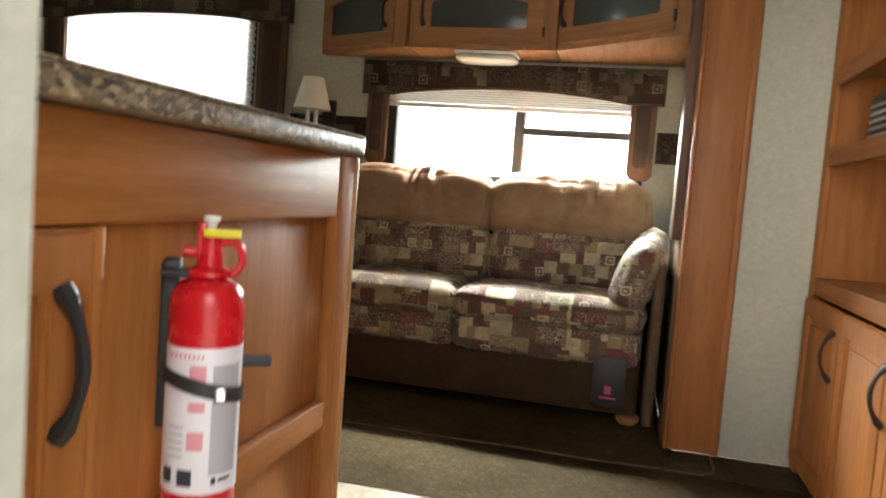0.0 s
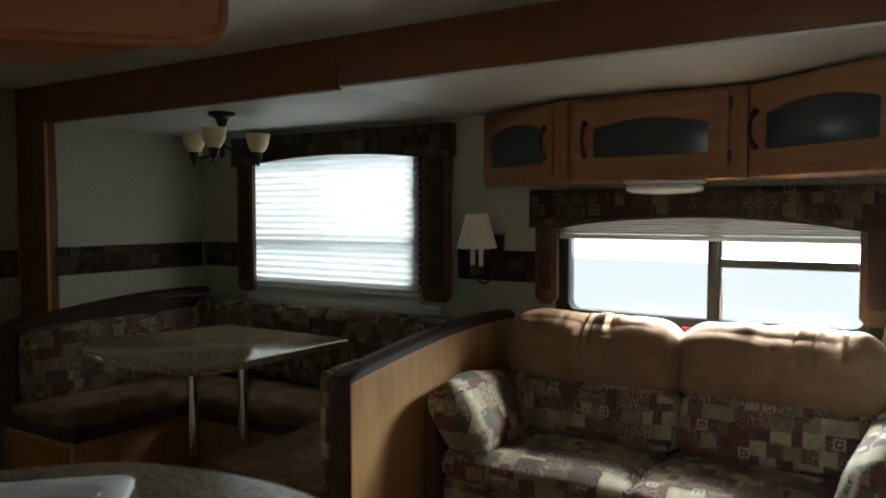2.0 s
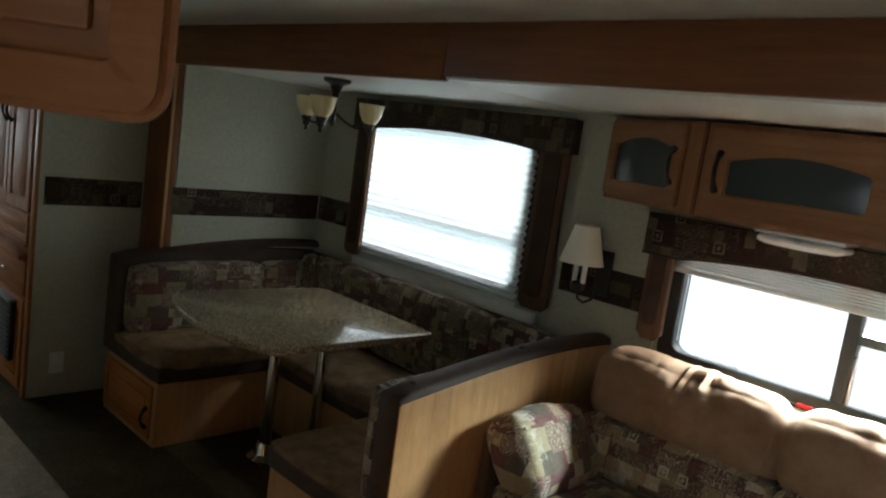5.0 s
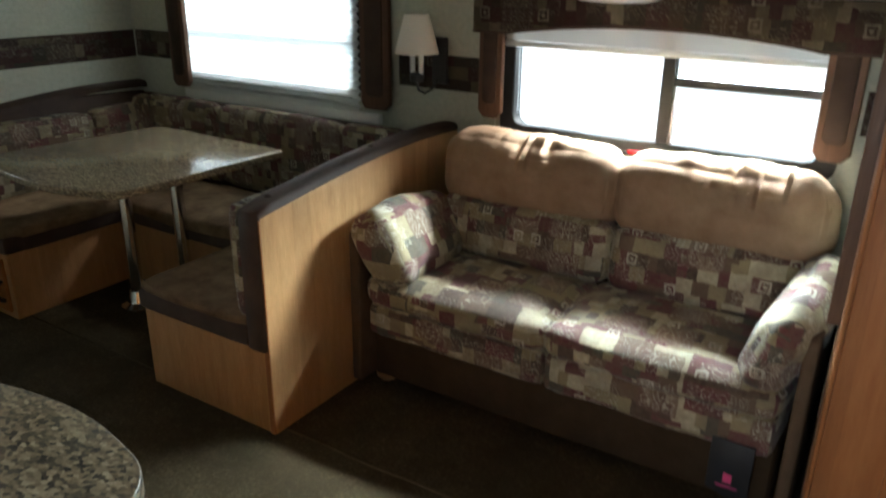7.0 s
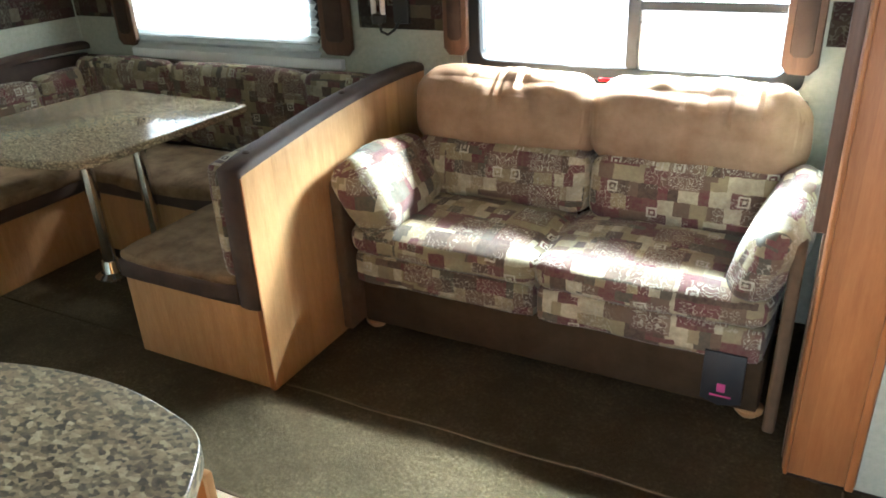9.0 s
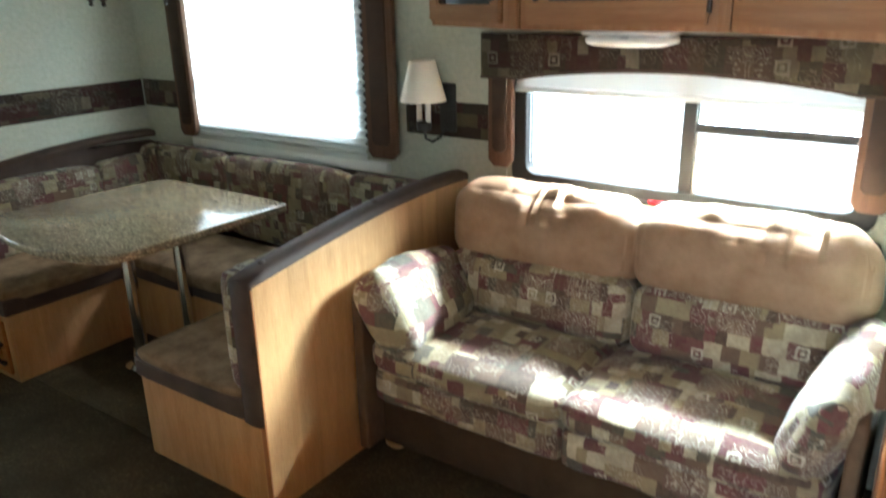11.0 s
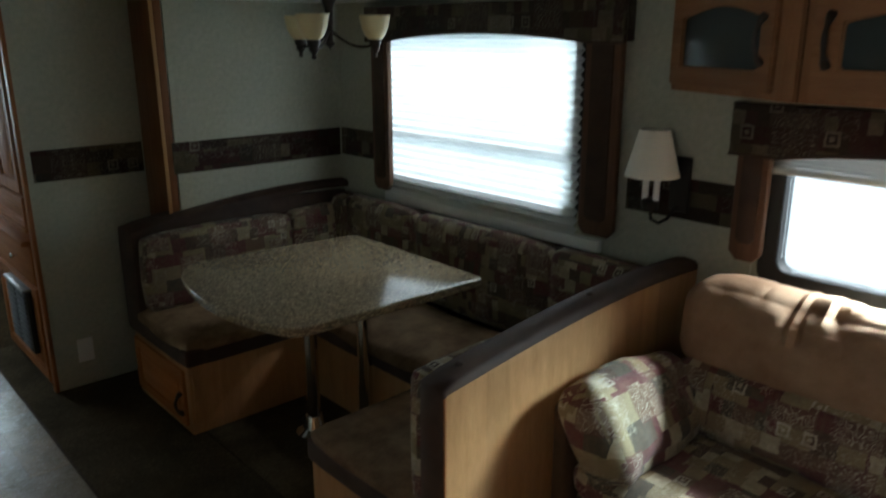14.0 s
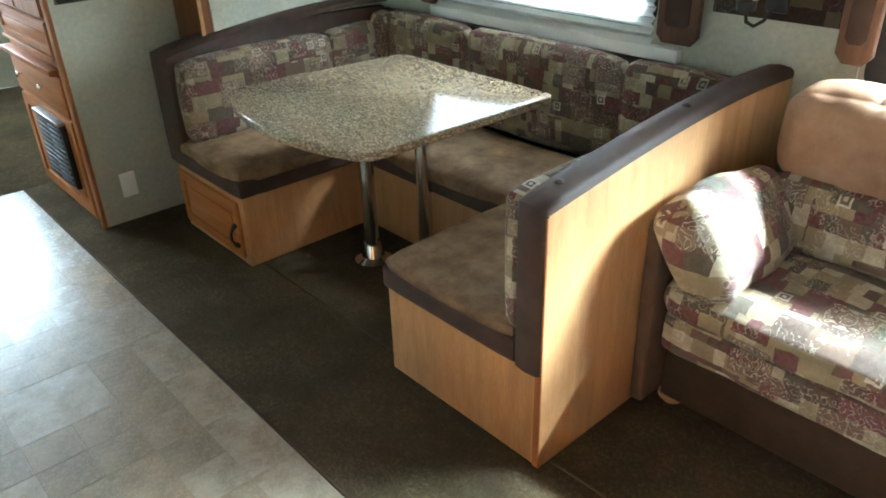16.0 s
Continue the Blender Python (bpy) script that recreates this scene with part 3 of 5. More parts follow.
part("corner_block", box(2.165, 2.362, 4.585, 4.665, 1.833, 2.029, 0.008), CHERRY, post)

# patterned paper border round the walls
block("trim_border_left", SLX0 + 0.0005, SLX0 + 0.004, 4.56, 5.505, 1.05, 1.198, BAND, "dark patchwork paper border", "border", 0)
for bx0, bx1 in ((SLX0 + 0.01, -1.29), (0.21, 0.652), (2.065, 2.162)):
    block("trim_border_back", bx0, bx1, 5.506, 5.5095, 1.055, 1.2, BAND, "dark patchwork paper border", "border", 0)
block("trim_border_cabinet", -1.9498, -1.946, 4.03, 4.53, 1.035, 1.18, BAND, "dark patchwork paper border", "border", 0)
block("trim_cabinet_corner", -1.99, -1.943, 3.985, 4.003, 0.001, MAIN_C - 0.001, CHERRY, "thin wooden corner strip", "trim", 0.003)
block("trim_wall_corner", SLX0 + 0.004, SLX0 + 0.010, 5.500, 5.509, 0.85, SLIDE_C, WALL, "thin pale corner bead", "trim", 0.003)
block("trim_slide_edge", SLX0 - 0.002, SLX0 + 0.006, 4.515, 4.533, 0.8, 1.836, LAM, "thin tan wooden edge strip", "trim", 0.003)

# ---- windows ----
def window_frame(name, x0, x1, z0, z1, label, mull=None, bar=None, r=0.07, depth=(5.497, 5.565), fw=0.03):
    """A black aluminium trailer window: rounded frame, panes, mullion, sliding sash bar."""
    w = thing(name, ((x0 + x1) / 2, (depth[0] + depth[1]) / 2, z0), label, "window", kind="structure")
    outer = rounded([(x0 - 0.012, z0 - 0.012), (x1 + 0.012, z0 - 0.012), (x1 + 0.012, z1 + 0.012), (x0 - 0.012, z1 + 0.012)], r)
    inner = rounded([(x0 + fw, z0 + fw), (x1 - fw, z0 + fw), (x1 - fw, z1 - fw), (x0 + fw, z1 - fw)], r * 0.7)
    b = bmesh.new()
    y0, y1 = depth
    loops = [[b.verts.new((p[0], y, p[1])) for p in o] for o, y in ((outer, y0), (inner, y0), (inner, y1), (outer, y1))]
    n = len(outer)
    for a, c in zip(loops, loops[1:] + loops[:1]):
        for i in range(n):
            b.faces.new((a[i], a[(i + 1) % n], c[(i + 1) % n], c[i]))
    bmesh.ops.recalc_face_normals(b, faces=b.faces)
    bmesh.ops.bevel(b, geom=[e for e in b.edges if e.calc_face_angle(0) > 1.2], offset=0.004, segments=2, affect="EDGES")
    part("window_frame", b, FRAME_BLK, w)
    panes = [(x0 + fw, x1 - fw, z0 + fw, z1 - fw)]
    if mull:
        part("mullion", box(mull - 0.0255, mull + 0.0205, 5.502, 5.55, z0 + fw, z1 - fw, 0.006), FRAME_BLK, w)
        part("sash_channel", box(mull + 0.021, mull + 0.03, 5.51, 5.54, z0 + fw, z1 - fw, 0.002), PEWTER, w)
        panes = [(x0 + fw, mull - 0.02, z0 + fw, z1 - fw), (mull + 0.02, x1 - fw, z0 + fw, bar - 0.012), (mull + 0.02, x1 - fw, bar + 0.012, z1 - fw)]
        part("sash_bar", box(mull + 0.02, x1 - fw, 5.506, 5.545, bar - 0.018, bar + 0.018, 0.005), FRAME_BLK, w)
    elif bar:
        part("sash_bar", box(x0 + fw, x1 - fw, 5.51, 5.54, bar - 0.014, bar + 0.014, 0.005), FRAME_BLK, w)
    for a, c, e, g in panes:
        p = part("pane", box(a + 0.001, c - 0.001, 5.535, 5.539, e + 0.001, g - 0.001, 0), GLASS, w)
        p.visible_shadow = False
    return w


window_frame("window_1", -1.21, -0.02, 0.975, 1.72, "black-framed dinette window behind a drawn white blind", bar=1.225)
win2 = window_frame("window_2", 0.745, 2.005, 0.895, 1.46, "black-framed clear sofa window with a sliding half", 1.42, 1.175, fw=0.05)
for lx in (0.885, 1.30):
    part("latch", box(lx, lx + 0.055, 5.486, 5.5, 0.893, 0.906, 0.003), RED, win2, "red plastic latch")
part("latch_rail", box(0.95, 1.295, 5.488, 5.499, 0.892, 0.901, 0.002), FRAME_BLK, win2)
w3 = thing("window_3", (XL, 3.45, W3[2]), "black-framed hall window with a bright view", "window", kind="structure")
for a in ((XL - 0.03, XL + 0.01, W3[0], W3[1], W3[2], W3[2] + 0.03), (XL - 0.03, XL + 0.01, W3[0], W3[1], W3[3] - 0.03, W3[3]), (XL - 0.03, XL + 0.01, W3[0], W3[0] + 0.03, W3[2] + 0.03, W3[3] - 0.03), (XL - 0.03, XL + 0.01, W3[1] - 0.03, W3[1], W3[2] + 0.03, W3[3] - 0.03), (XL - 0.02, XL + 0.005, W3[0] + 0.03, W3[1] - 0.03, 1.275, 1.30)):
    part("window_frame", box(*a, 0.004), FRAME_BLK, w3)
p = part("pane", box(XL - 0.012, XL - 0.009, W3[0] + 0.03, W3[1] - 0.03, W3[2] + 0.03, W3[3] - 0.03, 0), GLASS, w3)
p.visible_shadow = False


def pleats(x0, x1, z0, z1, y, pitch=0.036, amp=0.011):
    """A pleated cloth sheet."""
    b = bmesh.new()
    n = int((z1 - z0) / pitch * 2)
    rows = []
    for i in range(n + 1):
        z = z0 + (z1 - z0) * i / n
        rows.append([b.verts.new((x, y + (amp if i % 2 else -amp), z)) for x in (x0, (x0 * 2 + x1) / 3, (x0 + x1 * 2) / 3, x1)])
    for a, c in zip(rows, rows[1:]):
        for k in range(3):
            b.faces.new((a[k], a[k + 1], c[k + 1], c[k]))
    return b


bl = thing("pleated_blind", (-0.6, 5.45, 0.87), "drawn white pleated blind over the dinette window", "blind")
part("cloth", pleats(-1.205, -0.005, 0.915, 1.735, 5.487), BLIND, bl, smooth=0)
part("bottom_rail", box(-1.225, 0.115, 5.474, 5.508, 0.862, 0.912, 0.006), WHITE_PL, bl)
part("head_rail", box(-1.21, 0.0, 5.476, 5.507, 1.736, 1.77, 0.004), WHITE_PL, bl)
bl = thing("pleated_blind", (1.35, 5.45, 1.25), "white pleated blind gathered up over the sofa window", "blind")
part("cloth", pleats(0.757, 1.94, 1.285, 1.45, 5.488, 0.011, 0.007), BLIND_STACK, bl, smooth=0)
part("bottom_rail", box(0.755, 1.945, 5.476, 5.5, 1.262, 1.284, 0.005), WHITE_PL, bl)
part("pull_cord", tube([(0.725, 5.475, 1.0), (0.725, 5.475, 0.91), (0.726, 5.48, 0.86)], 0.0015, 6), WHITE_PL, bl)


def valance(name, x0, x1, z0, z1, arch, y0, y1, legs, label):
    """A padded patchwork box valance with an arched lower edge and two brown padded side boards."""
    v = thing(name, ((x0 + x1) / 2, y1, z0), label, "valance")
    lowx = [x0 + 0.16, x1 - 0.16]
    pts = [(x0, z1), (x0, z0), (lowx[0], z0)]
    for i in range(1, 16):
        t = i / 16
        pts.append((lowx[0] + (lowx[1] - lowx[0]) * t, z0 + arch * math.sin(math.pi * t) ** 0.8))
    pts += [(lowx[1], z0), (x1, z0), (x1, z1)]
    part("face_board", slab(pts, "y", y0, y0 + 0.0235, 0.007, seg=3), PATCH_VAL_SHADED, v)
    part("side_board", box(x0, x0 + 0.025, y0 + 0.024, y1, z0 + 0.002, z1 - 0.002, 0.006), PATCH_VAL_SHADED, v)
    part("side_board", box(x1 - 0.025, x1, y0 + 0.024, y1, z0 + 0.002, z1 - 0.002, 0.006), PATCH_VAL_SHADED, v)
    part("piping", tube([(q[0], y0 + 0.004, q[1] - 0.002) for q in pts[1:20]], 0.0055, 8), DKVINYL, v)
    for a, c, e in legs:
        o = [(a, z0 + 0.003), (a, e + 0.028), (a + 0.025, e), (c - 0.025, e), (c, e + 0.028), (c, z0 + 0.003)]
        leg = part("side_pad", slab(o, "y", y0 + 0.010, y0 + 0.040, 0.006, seg=3), VALW, v, "brown padded side board")
        w = (c - a) * 0.2
        part("pad_inset", slab([(a + w, z0), (a + w, e + 0.075), (a + w + 0.015, e + 0.06), (c - w - 0.015, e + 0.06), (c - w, e + 0.075), (c - w, z0)], "y", y0 + 0.004, y0 + 0.013, 0.004), DKVINYL, leg)
    return v


VALW = wood("dark_walnut_board", (0.095, 0.05, 0.032), (0.15, 0.083, 0.052), 0.45)
valance("window_valance", -1.31, 0.205, 1.655, 1.812, 0.038, 5.435, 5.505, [(-1.275, -1.145, 0.925), (0.035, 0.195, 0.938)], "patchwork valance, shade put in its colour, with brown side boards over the dinette window")
valance("window_valance", 0.628, 2.085, 1.318, 1.478, 0.045, 5.435, 5.505, [(0.655, 0.762, 0.97), (1.938, 2.055, 0.968)], "patchwork valance, shade put in its colour, with brown side boards over the sofa window")

# ---- cabinet doors and handles ----
def pull(u, v0, v1, m, parent, mat=None, out=0.03, r=0.0068):
    """A bowed metal pull; u, v0, v1 on the door's face, m from the door's plane to the world."""
    pts = []
    for i in range(13):
        t = i / 12
        pts.append(m @ Vector((u, -out * math.sin(math.pi * t) ** 0.7 - 0.001, v0 + (v1 - v0) * t)))
    rr = [r * k for k in (1.9, 1.7, 1.15, 0.95, 1, 1.1, 1.15, 1.1, 1, 0.95, 1.15, 1.7, 1.9)]
    return part("handle", tube(pts, rr, 8), mat or BRONZE, parent, "dark bronze bow handle")


def cab_door(u0, u1, v0, v1, m, parent, mat, panel=None, arch=0.0, rail=0.055, thick=0.02, handle=None, hinges=None, planks=False, name="door", corner=0.0):
    """A framed door in its own plane (x across, z up, front towards -y), set in the world by m."""
    s = rail
    n = 12
    inner = [(u0 + s, v0 + s), (u1 - s, v0 + s)] + [(u1 - s + (u0 - u1 + 2 * s) * i / n, v1 - s - arch + arch * math.sin(math.pi * i / n)) for i in range(n + 1)]
    outer = [(u0, v0), (u1, v0)] + [(u1 + (u0 - u1) * i / n, v1) for i in range(n + 1)]
    if corner:
        inner = rounded([(u0 + s, v0 + s), (u1 - s, v0 + s), (u1 - s, v1 - s), (u0 + s, v1 - s)], 0.004)
        outer = rounded([(u0, v0), (u1, v0), (u1, v1), (u0, v1)], corner)
    b = bmesh.new()
    loops = [[b.verts.new((p[0], y, p[1])) for p in o] for o, y in ((outer, -thick), (inner, -thick), (inner, 0), (outer, 0))]
    k = len(outer)
    for a, c in zip(loops, loops[1:] + loops[:1]):
        for i in range(k):
            b.faces.new((a[i], a[(i + 1) % k], c[(i + 1) % k], c[i]))
    bmesh.ops.recalc_face_normals(b, faces=b.faces)
    bmesh.ops.bevel(b, geom=[e for e in b.edges if e.calc_face_angle(0) > 1.0], offset=0.012 if corner else 0.005, segments=3 if corner else 2, affect="EDGES")
    bmesh.ops.transform(b, matrix=m, verts=b.verts)
    d = part(name, b, mat, parent)
    if planks:
        n = max(2, round((u1 - u0 - 2 * s) / 0.075))
        w = (u1 - u0 - 2 * s) / n
        for i in range(n):
            part("plank", box(u0 + s + w * i + 0.0007, u0 + s + w * (i + 1) - 0.0007, -thick * 0.55, -0.002, v0 + s, v1 - s, 0.0015, m=m), mat, d)
    else:
        part("panel" if panel is None or panel is mat else "glass_panel", box(u0 + s - 0.004, u1 - s + 0.004, -thick * 0.5, -0.002, v0 + s - 0.004, v1 - s + 0.004, 0.004, m=m), panel or mat, d, "" if panel is None or panel is mat else "dark frosted glass panel")
        if panel is None:
            part("raised_field", box(u0 + s + 0.02, u1 - s - 0.02, -thick * 0.85, -thick * 0.5 + 0.001, v0 + s + 0.02, v1 - s - 0.02, 0.007, m=m), mat, d)
    if handle:
        pull(handle[0], handle[1], handle[2], m @ pose(0, -thick, 0), d)
    for hx, hz in hinges or ():
        part("hinge", box(hx - 0.006, hx + 0.006, -thick - 0.006, -thick + 0.004, hz - 0.022, hz + 0.022, 0.003, m=m), BRONZE, d, "dark bronze hinge")
    return d


# ---- cabinets over the sofa ----
UZ0, UZ1 = 1.502, 1.832
cm = thing("upper_cabinet", (1.25, 5.36, UZ0), "oak wall cabinet with an arched dark glass door", "cabinet", "cabinets over the sofa")
part("carcass", box(0.916, 1.592, 5.222, 5.505, UZ0, UZ1, 0.003), WOOD_UP, cm)
m = pose(0, 5.221, 0)
cab_door(0.945, 1.532, UZ0 + 0.017, UZ1 - 0.02, m, cm, WOOD_UP_H, SMOKED, 0.032, 0.074, handle=(0.985, 1.60, 1.73), hinges=[(1.536, 1.578), (1.536, 1.766)])
part("stile", box(1.556, 1.594, 5.214, 5.2215, UZ0, UZ1, 0.003), WOOD_UP, cm)
cl = thing("upper_cabinet", (0.66, 5.42, UZ0), "small angled oak wall cabinet with an arched glass door", "cabinet", "cabinets over the sofa")
ang = math.degrees(math.atan2(5.222 - 5.46, 0.912 - 0.39))
L = math.hypot(5.222 - 5.46, 0.912 - 0.39)
part("carcass", slab([(0.39, 5.46), (0.912, 5.222), (0.912, 5.505), (0.39, 5.505)], "z", UZ0, UZ1, 0.003), WOOD_UP, cl)
m = pose(0.39, 5.46, 0, 0, 0, ang) @ pose(0, -0.001, 0)
cab_door(0.012, 0.488, UZ0 + 0.02, UZ1 - 0.012, m, cl, WOOD_UP_H, SMOKED, 0.032, 0.06, handle=(0.447, 1.60, 1.73))
part("stile", box(0.494, L - 0.004, -0.008, 0.0, UZ0, UZ1, 0.003, m=m), WOOD_UP, cl)
cr = thing("upper_cabinet", (1.9, 5.3, UZ0), "angled oak wall cabinet with an arched dark glass door", "cabinet", "cabinets over the sofa")
ex, ey = 2.12, 4.83
ang = math.degrees(math.atan2(ey - 5.222, ex - 1.597))
L = math.hypot(ey - 5.222, ex - 1.597)
part("carcass", slab([(1.597, 5.222), (ex, ey), (2.16, ey), (2.16, 5.505), (1.597, 5.505)], "z", UZ0, UZ1, 0.003), WOOD_UP, cr)
m = pose(1.597, 5.222, 0, 0, 0, ang) @ pose(0, -0.001, 0)
cab_door(0.02, L - 0.05, UZ0 + 0.02, UZ1 - 0.012, m, cr, WOOD_UP_H, SMOKED, 0.032, 0.072, handle=(0.055, 1.60, 1.73), hinges=[(L - 0.046, 1.575), (L - 0.046, 1.765)])
part("side_panel", box(2.125, 2.162, 4.662, 4.826, 0.74, UZ1, 0.004), VALW, cr, "dark brown side board")

block("trim_side_board", 2.152, 2.163, 4.662, 4.826, 0.003, 0.738, VALW, "dark brown side board beside the sofa", "trim", 0.004)

ul = thing("cabinet_light", (1.27, 5.30, 1.47), "white plastic dome light under the cabinet", "light fitting")
part("base", box(1.13, 1.42, 5.235, 5.375, 1.488, 1.5015, 0.005), WHITE_PL, ul)
part("lens", cushion(1.14, 1.41, 5.24, 5.37, 1.455, 1.489, 0.028, 0.008, 10), OFFWHITE, ul, "ribbed white lens")
part("switch", box(1.262, 1.288, 5.232, 5.24, 1.478, 1.486, 0.002), GREY, ul)

# ---- wall lamp ----
sc = thing("wall_lamp", (0.375, 5.5, 1.05), "white shaded wall lamp on a black bracket", "wall lamp")
part("backplate", box(0.395, 0.47, 5.49, 5.508, 1.08, 1.275, 0.006), BLACK, sc)
arm = [(0.43, 5.49, 1.10), (0.415, 5.46, 1.058), (0.40, 5.43, 1.044), (0.385, 5.405, 1.06), (0.38, 5.40, 1.10)]
part("arm", tube(arm, 0.006, 8), BLACK, sc)
part("socket_cup", lathe([(0.0, 1.09), (0.028, 1.095), (0.032, 1.125), (0.02, 1.135)], 0.38, 5.40), BLACK, sc)
for dx in (-0.022, 0.022):
    part("candle_tube", lathe([(0.011, 1.13), (0.011, 1.235)], 0.38 + dx, 5.40, 14), WHITE_PL, sc, "cream candle sleeve")
part("shade", lathe([(0.094, 1.213), (0.052, 1.372), (0.05, 1.372), (0.092, 1.214), (0.094, 1.213)], 0.38, 5.40, 40), SHADE, sc, "white cloth cone shade")

# ---- ceiling lamp over the dinette ----
ch = thing("chandelier", (-0.63, 4.78, SLIDE_C), "bronze three-arm ceiling lamp with cream glass cups", "ceiling lamp")
part("canopy", lathe([(0.0, 1.8415), (0.062, 1.8415), (0.06, 1.826), (0.03, 1.812), (0.022, 1.79), (0.016, 1.776), (0.012, 1.66), (0.02, 1.65), (0.0, 1.628)], -0.63, 4.78), BRONZE, ch)
view = Vector((-0.838, 0.546))
side = Vector((0.546, 0.838))
for a in (80, 200, 320):
    o = side * (0.172 * math.sin(radians(a))) + view * (0.172 * math.cos(radians(a)))
    cx, cy = -0.63 + o.x, 4.78 + o.y
    pts = []
    for i in range(11):
        t = i / 10
        pts.append((-0.63 + o.x * t, 4.78 + o.y * t, 1.70 - 0.062 * math.sin(math.pi * min(1, t * 1.15) * 0.62) + 0.012 * (t > 0.95)))
    arm = part("arm", tube(pts, 0.0055, 8), BRONZE, ch)
    part("cup_holder", lathe([(0.0, 1.598), (0.007, 1.600), (0.009, 1.608), (0.006, 1.615), (0.012, 1.622), (0.018, 1.630), (0.016, 1.640), (0.022, 1.648), (0.024, 1.666), (0.0, 1.668)], cx, cy, 18), BRONZE, arm)
    part("glass_cup", lathe([(0.0, 1.662), (0.022, 1.663), (0.037, 1.677), (0.050, 1.705), (0.056, 1.738), (0.059, 1.752), (0.056, 1.752), (0.052, 1.737), (0.046, 1.705), (0.033, 1.68), (0.0, 1.668)], cx, cy, 28), CREAM, arm, "cream glass cup")

# ---- dinette ----
def back_profile(y):
    """Height of the curved backrest tops along y."""
    t = (y - 4.31) / 1.2
    return 0.818 + 0.088 * math.sin(math.pi * min(1.0, t * 0.62))


def curved_back(x0, x1, parent, name, mat, drop=0.0, y0=4.31, zb=0.0, bev=0.003):
    ys = [y0 + (5.5 - y0) * i / 14 for i in range(15)]
    o = [(y0, zb)] + [(y, back_profile(y) - drop) for y in ys] + [(5.5, zb)]
    return part(name, slab(o, "x", x0, x1, bev), mat, parent)


def back_cap(x0, x1, parent, front_z):
    """The padded vinyl rim that runs down the front and along the curved top of a backrest."""
    b = bmesh.new()
    line = [(4.312, front_z)] + [(4.312, front_z + (0.815 - front_z) * i / 6) for i in range(1, 7)] + [(4.312 + 1.19 * i / 20, back_profile(4.312 + 1.19 * i / 20)) for i in range(1, 21)]
    prof = [(-0.0, -0.018), (-0.0, 0.006), (0.12, 0.017), (0.5, 0.022), (0.88, 0.017), (1.0, 0.006), (1.0, -0.018)]
    rings = []
    for i, (y, z) in enumerate(line):
        a, c = line[max(i - 1, 0)], line[min(i + 1, len(line) - 1)]
        d = Vector((c[0] - a[0], c[1] - a[1])).normalized()
        n = Vector((-d.y, d.x))
        rings.append([b.verts.new((x0 + (x1 - x0) * u, y + n.x * h, z + n.y * h)) for u, h in prof])
    for r0, r1 in zip(rings, rings[1:]):
        for k in range(len(prof)):
            b.faces.new((r0[k], r0[(k + 1) % len(prof)], r1[(k + 1) % len(prof)], r1[k]))
    b.faces.new(rings[0])
    b.faces.new(rings[-1][::-1])
    bmesh.ops.recalc_face_normals(b, faces=b.faces)
    return part("padded_rim", b, DKVINYL, parent, "dark brown padded vinyl rim", smooth=60)


# bench beside the sofa
br = thing("dinette_bench", (0.2, 4.9, 0), "oak laminate dinette bench with brown seat and curved padded back", "bench", "dinette benches")
part("box_front", box(-0.132, 0.505, 4.309, 4.325, 0.002, 0.345, 0.002), LAM, br)
part("box_side", box(-0.132, -0.116, 4.3255, 5.5, 0.002, 0.325, 0.002), LAM, br)
part("box_top", box(-0.115, 0.425, 4.3255, 5.5, 0.31, 0.325, 0.001), LAM, br)
curved_back(0.506, 0.527, br, "back_panel", LAM, 0.012)
part("edge_strip", box(0.505, 0.5285, 4.3035, 4.309, 0.002, 0.80, 0.0015), CHERRY, br, "thin light edge strip")
part("seat_cushion", cushion(-0.148, 0.425, 4.302, 5.32, 0.385, 0.442, 0.028, 0.014, 12, 0.004, 2.0), SUEDE_SEAT, br, "brown suede seat")
part("seat_band", cushion(-0.152, 0.432, 4.298, 4.40, 0.322, 0.405, 0.016, 0.003, 8), DKVINYL, br, "dark brown vinyl front band")
part("seat_band", cushion(-0.152, -0.09, 4.36, 5.3, 0.322, 0.402, 0.016, 0.002, 8), DKVINYL, br, "dark brown vinyl side band")
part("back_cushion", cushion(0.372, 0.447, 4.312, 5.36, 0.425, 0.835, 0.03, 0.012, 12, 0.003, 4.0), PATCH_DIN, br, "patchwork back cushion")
part("back_core", slab([(4.33, 0.34), (4.33, 0.80), (4.6, 0.845), (5.0, 0.885), (5.49, 0.87), (5.49, 0.34)], "x", 0.446, 0.505, 0.002), DKVINYL, br)
back_cap(0.43, 0.526, br, 0.33)
for y in (4.40, 4.95):
    part("button", lathe([(0.0, 0.0), (0.012, 0.001), (0.013, 0.006), (0.007, 0.011), (0.0, 0.012)], 0, 0, 14, m=pose(0.478, y, back_profile(y) + 0.017)), DKVINYL, br)

# bench against the end wall
bl2 = thing("dinette_bench", (-1.4, 4.9, 0), "oak laminate dinette bench with a small door and patchwork back", "bench", "dinette benches")
part("box_front", box(-1.70, -1.106, 4.309, 4.325, 0.002, 0.325, 0.002), LAM, bl2)
part("box_side", box(-1.122, -1.106, 4.3255, 4.935, 0.002, 0.325, 0.002), LAM, bl2)
part("box_top", box(-1.646, -1.123, 4.3255, 5.5, 0.31, 0.325, 0.001), LAM, bl2)
cab_door(-1.685, -1.135, 0.035, 0.30, pose(0, 4.3085, 0), bl2, WOOD_H, None, 0, 0.05, 0.014, handle=(-1.165, 0.09, 0.19))
part("seat_cushion", cushion(-1.64, -1.085, 4.302, 5.3, 0.37, 0.45, 0.03, 0.014, 12, 0.004, 7.0), SUEDE_SEAT, bl2, "brown suede seat")
